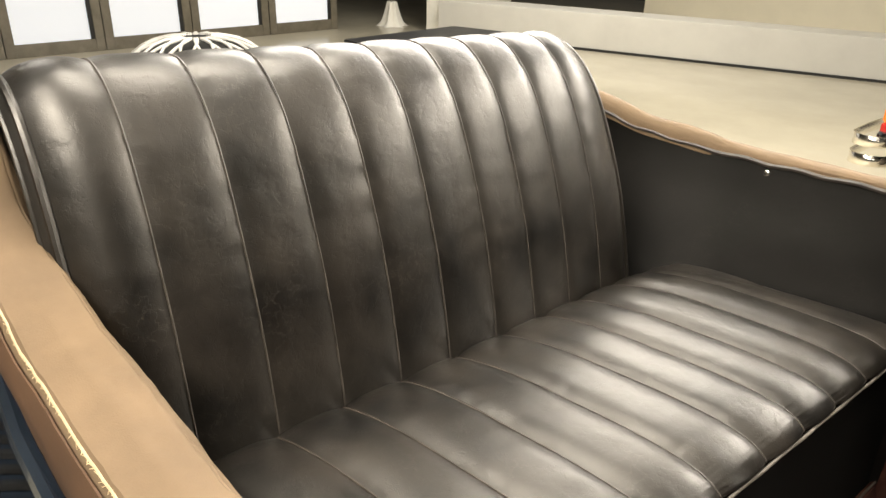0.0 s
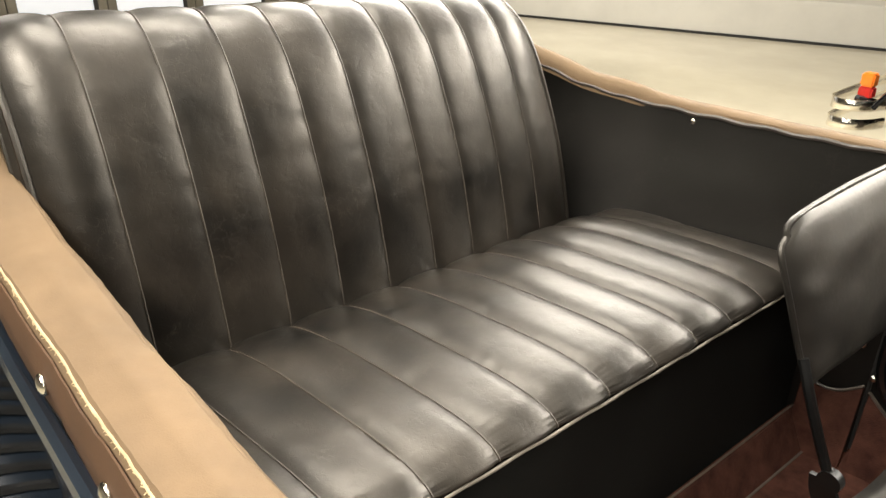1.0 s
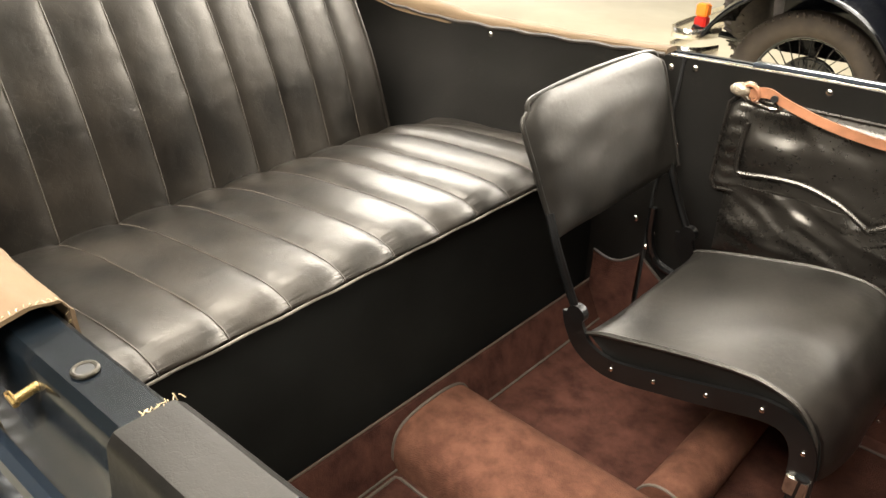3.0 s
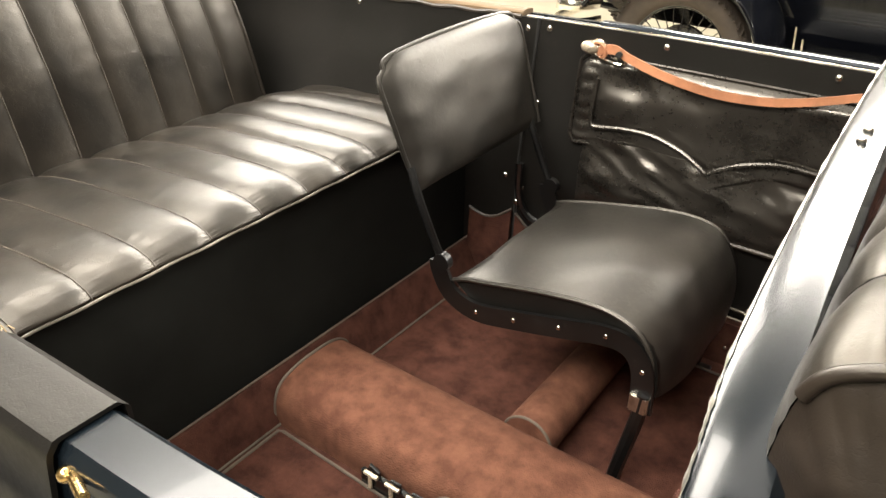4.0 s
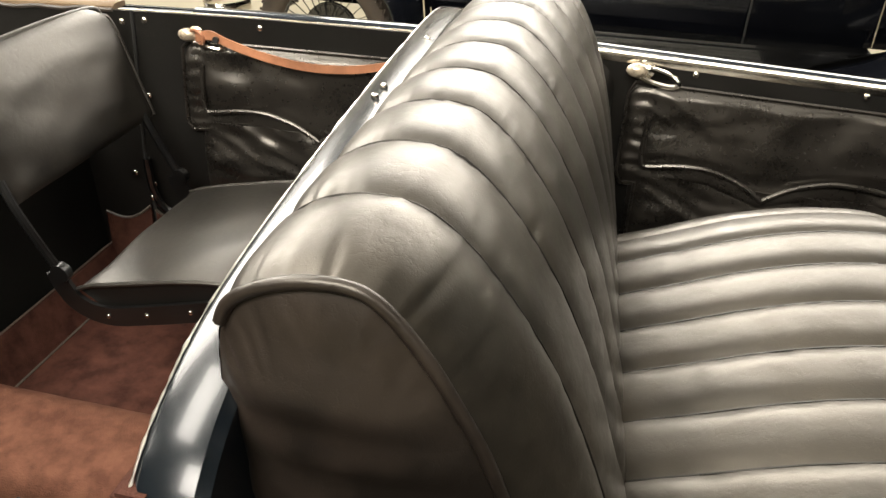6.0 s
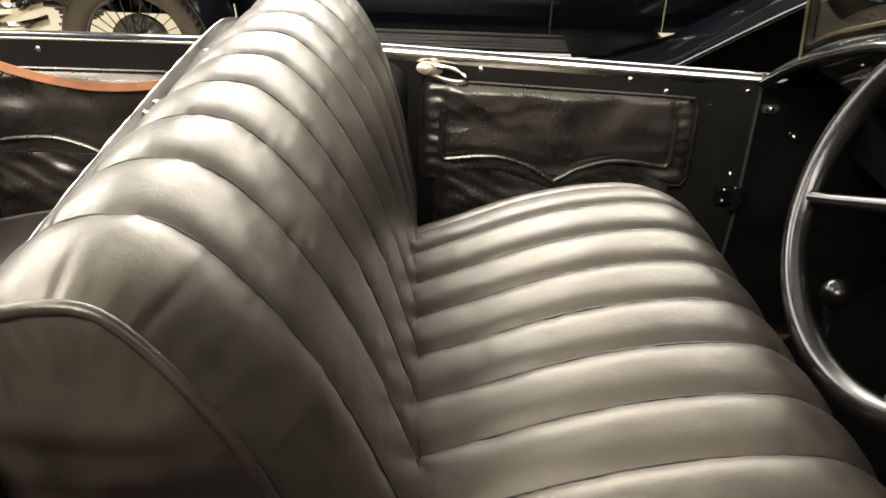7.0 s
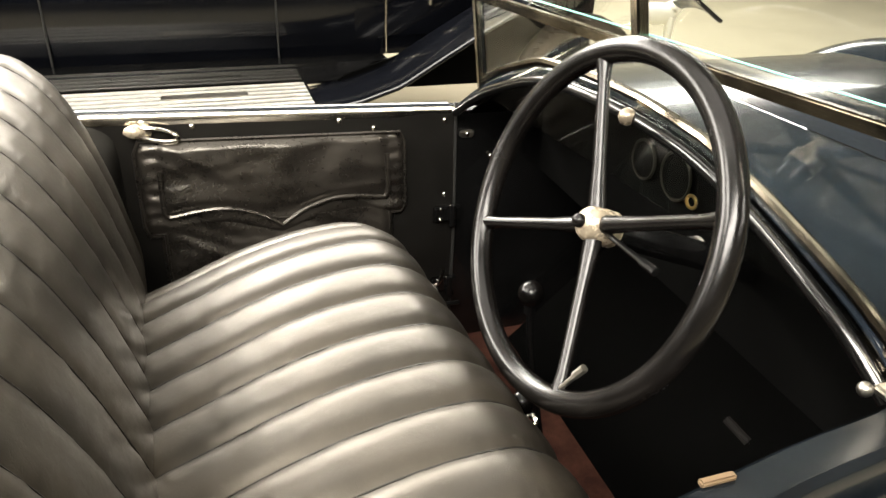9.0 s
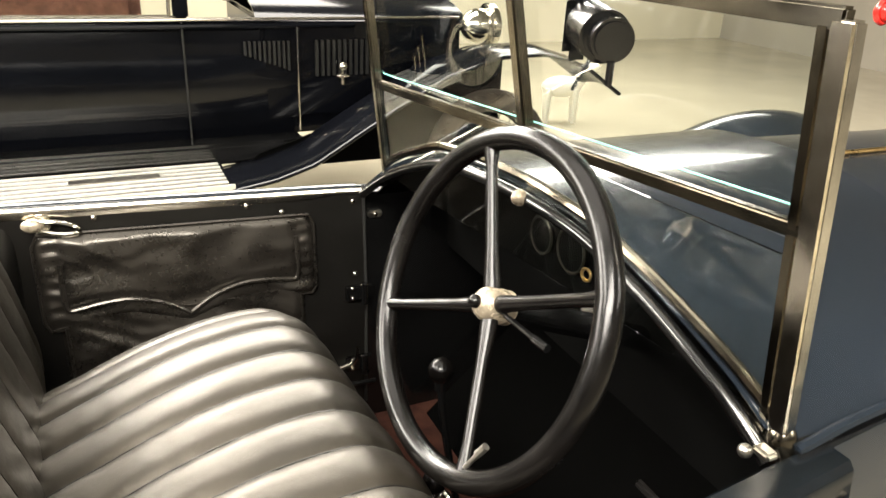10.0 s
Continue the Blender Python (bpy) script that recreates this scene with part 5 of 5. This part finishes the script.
for x0, x1 in ((-0.38, 0.75), (0.82, 1.62)):
    pn = part("window_pane", box(x0, x1, OY + 0.045, OY + 0.052, 1.19, 1.76, 0), GLASS, other, "", False)
    pn.visible_shadow = False
    part("window_frame", tube(spline([(x0 + 0.02, OY + 0.02, 1.22), (x0 + 0.02, OY + 0.02, 1.72), (x0 + 0.06, OY + 0.02, 1.755), (x1 - 0.06, OY + 0.02, 1.755), (x1 - 0.02, OY + 0.02, 1.72), (x1 - 0.02, OY + 0.02, 1.22), (x1 - 0.06, OY + 0.02, 1.195), (x0 + 0.06, OY + 0.02, 1.195)], 60), 0.010, 6), NICKEL, other)
part("interior_seat", box(-0.3, 1.5, OY + 0.3, OY + 1.2, 1.0, 1.42, 0.06), CARPET_WORN, other)
for x in (0.62, 1.65, 2.20):
    part("door_gap", tube([(x, OY - 0.022, z) for z in np.linspace(0.52, 1.17, 8)], 0.005, 6), DARK if x < 2 else NICKEL, other)
part("bonnet", slab(lambda u, v: (2.0 + 1.15 * v, OY - 0.01 + 1.1 * u, 1.17 + 0.13 * math.sin(math.pi * u) ** 0.6 - 0.02 * v), 24, 12, (0, 0, -0.008), 1), PAINT_BLACK, other)
for k in range(10):
    part("louvre", box(1.93 + 0.024 * k, 1.942 + 0.024 * k, OY - 0.04, OY - 0.015, 0.98 - 0.010 * k, 1.06, 0.004), DARK, other)
for k in range(12):
    part("louvre", box(2.29 + 0.030 * k, 2.305 + 0.030 * k, OY - 0.04, OY - 0.015, 0.85, 1.06, 0.004), DARK, other)
part("bonnet_side", box(2.02, 3.12, OY - 0.018, OY + 1.1, 0.6, 1.18, 0.02), PAINT_BLACK, other)
part("bonnet_catch", join(tube([(2.43, OY - 0.05, 0.80), (2.43, OY - 0.05, 0.91)], 0.012), ball((2.43, OY - 0.055, 0.91), 0.026), ball((2.43, OY - 0.05, 0.85), 0.03, 12, (1.2, 0.6, 0.5))), NICKEL, other)
b2 = part("running_board", box(0.05, 1.76, OY - 0.61, OY - 0.20, 0.38, 0.42, 0.01), ENAMEL, other, "running board with bright ribs")
for k in range(6):
    part("rib", box(0.07, 1.74, OY - 0.590 + 0.066 * k, OY - 0.556 + 0.066 * k, 0.42, 0.430, 0.003), SILVER, b2)
part("edge_strip", box(0.05, 1.765, OY - 0.625, OY - 0.61, 0.375, 0.425, 0.003), SILVER, b2)
part("step_plate", box(1.08, 1.46, OY - 0.43, OY - 0.35, 0.429, 0.435, 0.01), STEEL, b2)
part("sill", box(0.0, 2.2, OY - 0.20, OY - 0.02, 0.40, 0.52, 0.02), ENAMEL, other)


def sweep(u, v):
    """Front wing running down into the running board."""
    x = 1.74 + 2.1 * u
    z = float(np.interp(x, [1.74, 1.95, 2.14, 2.40, 2.55, 2.8, 3.09, 3.35, 3.6, 3.84], [0.42, 0.46, 0.53, 0.71, 0.81, 0.97, 1.07, 1.08, 1.0, 0.82]))
    s = 2 * v - 1
    return (x, OY - 0.41 + 0.22 * s, z - 0.05 * s * s + (0.015 if abs(s) > 0.9 else 0))


part("front_wing", slab(sweep, 50, 14, (0, 0, -0.01), 1), PAINT_BLACK, other, "long swept black front wing")
part("wing_bead", tube([Vector(sweep(u, 0)) for u in np.linspace(0, 1, 50)], 0.012, 8), PAINT_BLACK, other)


def rear_sweep(u, v):
    an = radians(2 + 150 * u)
    s = 2 * v - 1
    r = 0.56 - 0.05 * s * s
    return (-0.32 + r * math.cos(an), OY - 0.32 + 0.25 * s, 0.42 + r * math.sin(an))


part("rear_wing", slab(rear_sweep, 40, 14, (0, 0, -0.01), 1), PAINT_BLACK, other, "rounded black rear wing")
part("wing_bead", tube([Vector(rear_sweep(u, 0)) for u in np.linspace(0, 1, 50)], 0.012, 8), PAINT_BLACK, other)
for k in range(3):
    part("wing_stripe", tube([(0.25 + 0.035 * k, OY - 0.58, 0.45), (0.23 + 0.035 * k, OY - 0.58, 0.72 - 0.05 * k)], 0.004, 6), NICKEL, other)
part("wing_apron", plate([(1.85, OY - 0.21, 0.36), (3.3, OY - 0.21, 0.36), (3.3, OY - 0.21, 0.95), (2.75, OY - 0.21, 0.86), (2.3, OY - 0.21, 0.58), (1.95, OY - 0.21, 0.45)], (0, 0.02, 0)), SHADE_BLACK, other)
road_wheel(other, -0.32, OY - 0.28, 0.40, 0.40)
road_wheel(other, 3.15, OY - 0.40, 0.40, 0.40, 20)
part("headlamp", join(ball((3.22, OY - 0.03, 1.13), 0.11, 20), disc((3.28, OY - 0.03, 1.13), (1, 0, 0), 0.14, 0.05, 28, 0.01)), NICKEL, other)
lamp = part("tail_lamp", join(box(-1.11, -1.05, OY - 0.18, OY - 0.12, 0.66, 0.73, 0.008)), ORANGE, other, "small amber tail lamp")
part("red_lens", box(-1.111, -1.049, OY - 0.181, OY - 0.119, 0.60, 0.66, 0.008), RED, lamp)
for z in (0.475, 0.575):
    loop = spline([(-1.0, OY - 0.10), (-1.03, OY - 0.20), (-1.08, OY - 0.27), (-1.14, OY - 0.285), (-1.19, OY - 0.25), (-1.21, OY - 0.15), (-1.22, OY + 0.2), (-1.22, OY + 1.1)], 50)
    part("bumper_bar", slab(lambda u, v: (loop[int(round(u * 49))][0] + 0.006 * math.sin(math.pi * v), loop[int(round(u * 49))][1] - 0.008 * math.sin(math.pi * v), z - 0.029 + 0.058 * v), 50, 7, (0.006, 0.006, 0), 1), NICKEL, other, "bright looped bumper bar")
spare = part("spare_wheel", ring((-0.93, OY + 0.26, 0.84), (1, 0.1, 0), 0.32, 0.115, 48, 16), TYRE_DARK, other, "aged spare tyre")
tread = []
for k in range(52):
    a = 2 * math.pi * k / 52
    for s in (-1, 1):
        q = Vector((-0.93 + 0.03 * s, OY + 0.26 + 0.428 * math.cos(a), 0.84 + 0.428 * math.sin(a)))
        t = Vector((0, -math.sin(a), math.cos(a)))
        tread.append(tube([q - t * 0.012 + Vector((0.02 * s, 0, 0)), q + t * 0.012 - Vector((0.015 * s, 0, 0))], 0.010, 5))
tagged(part("tread", join(*tread), TYRE_DARK, spare), kind="stuff")
part("tail_bracket", tube([(-1.1, OY - 0.2, 0.60), (-0.95, OY - 0.05, 0.55), (-0.6, OY + 0.1, 0.5)], 0.02), ENAMEL, other)

# the long body of the saloon, on round wheels
STRETCH = 1.155
other.matrix_basis = Matrix.Translation((-0.045, 0, 0)) @ Matrix.Diagonal((STRETCH, 1, 1, 1))
for ob, wx in zip([c for c in other.children if c.name.startswith("road_wheel")], (-0.32, 3.15)):
    ob.matrix_basis = Matrix.Translation((wx, 0, 0)) @ Matrix.Diagonal((1 / STRETCH, 1, 1, 1)) @ Matrix.Translation((-wx, 0, 0))

for ob in other.children:
    if ob.name in ("rear_wing", "wing_bead.001"):
        ob.matrix_basis = Matrix.Translation((-0.32, 0, 0)) @ Matrix.Diagonal((1 / STRETCH, 1, 1, 1)) @ Matrix.Translation((0.32, 0, 0))
    if ob.name.startswith(("bumper_bar", "tail_lamp", "spare_wheel", "tail_bracket")):
        ob.location.x = 0.19

# lattice-strapped round seat beyond the car
net = thing("wire_basket", "rounded grey basket laced with dark diagonal straps", "basket")
NC = Vector((-4.6, 1.11, 0.0))
part("shell", sheet(lambda u, v: tuple(NC + Vector((0.62 * math.cos(2 * math.pi * u) * math.cos(v * math.pi / 2) ** 0.6, 0.62 * math.sin(2 * math.pi * u) * math.cos(v * math.pi / 2) ** 0.6, 0.80 * math.sin(v * math.pi / 2)))), 40, 14, True), DARK, net)
for k in range(16):
    for s in (1, -1):
        part("strap", tube([NC + Vector((0.63 * math.cos(2 * math.pi * k / 16 + s * 0.9 * v) * math.cos(v * math.pi / 2) ** 0.6, 0.63 * math.sin(2 * math.pi * k / 16 + s * 0.9 * v) * math.cos(v * math.pi / 2) ** 0.6, 0.81 * math.sin(v * math.pi / 2))) for v in np.linspace(0, 0.97, 14)], 0.010, 5), PLINTH, net)

# white figure far behind the windscreen
horse = join(ball((0, 0, 0.62), 0.2, 16, (1.8, 0.8, 0.9)), tube([(0.28, 0, 0.70), (0.44, 0, 0.92)], [0.12, 0.07], 10), ball((0.50, 0, 0.96), 0.09, 12, (1.6, 0.7, 0.8)), tube([(0.42, 0.03, 1.0), (0.43, 0.04, 1.10)], [0.03, 0.008], 6), tube([(0.42, -0.03, 1.0), (0.43, -0.04, 1.10)], [0.03, 0.008], 6), *[tube([(x, y, 0.6), (x, y, 0.0)], [0.07, 0.035], 8) for x in (-0.24, 0.24) for y in (-0.09, 0.09)])
ho = part("horse_statue", horse, WHITE)
ho.matrix_basis = pose(5.42, 5.0, 0, 0, 0, -20) @ Matrix.Scale(0.55, 4)
tagged(ho, "white plaster horse figure standing on the hall floor", "statue")
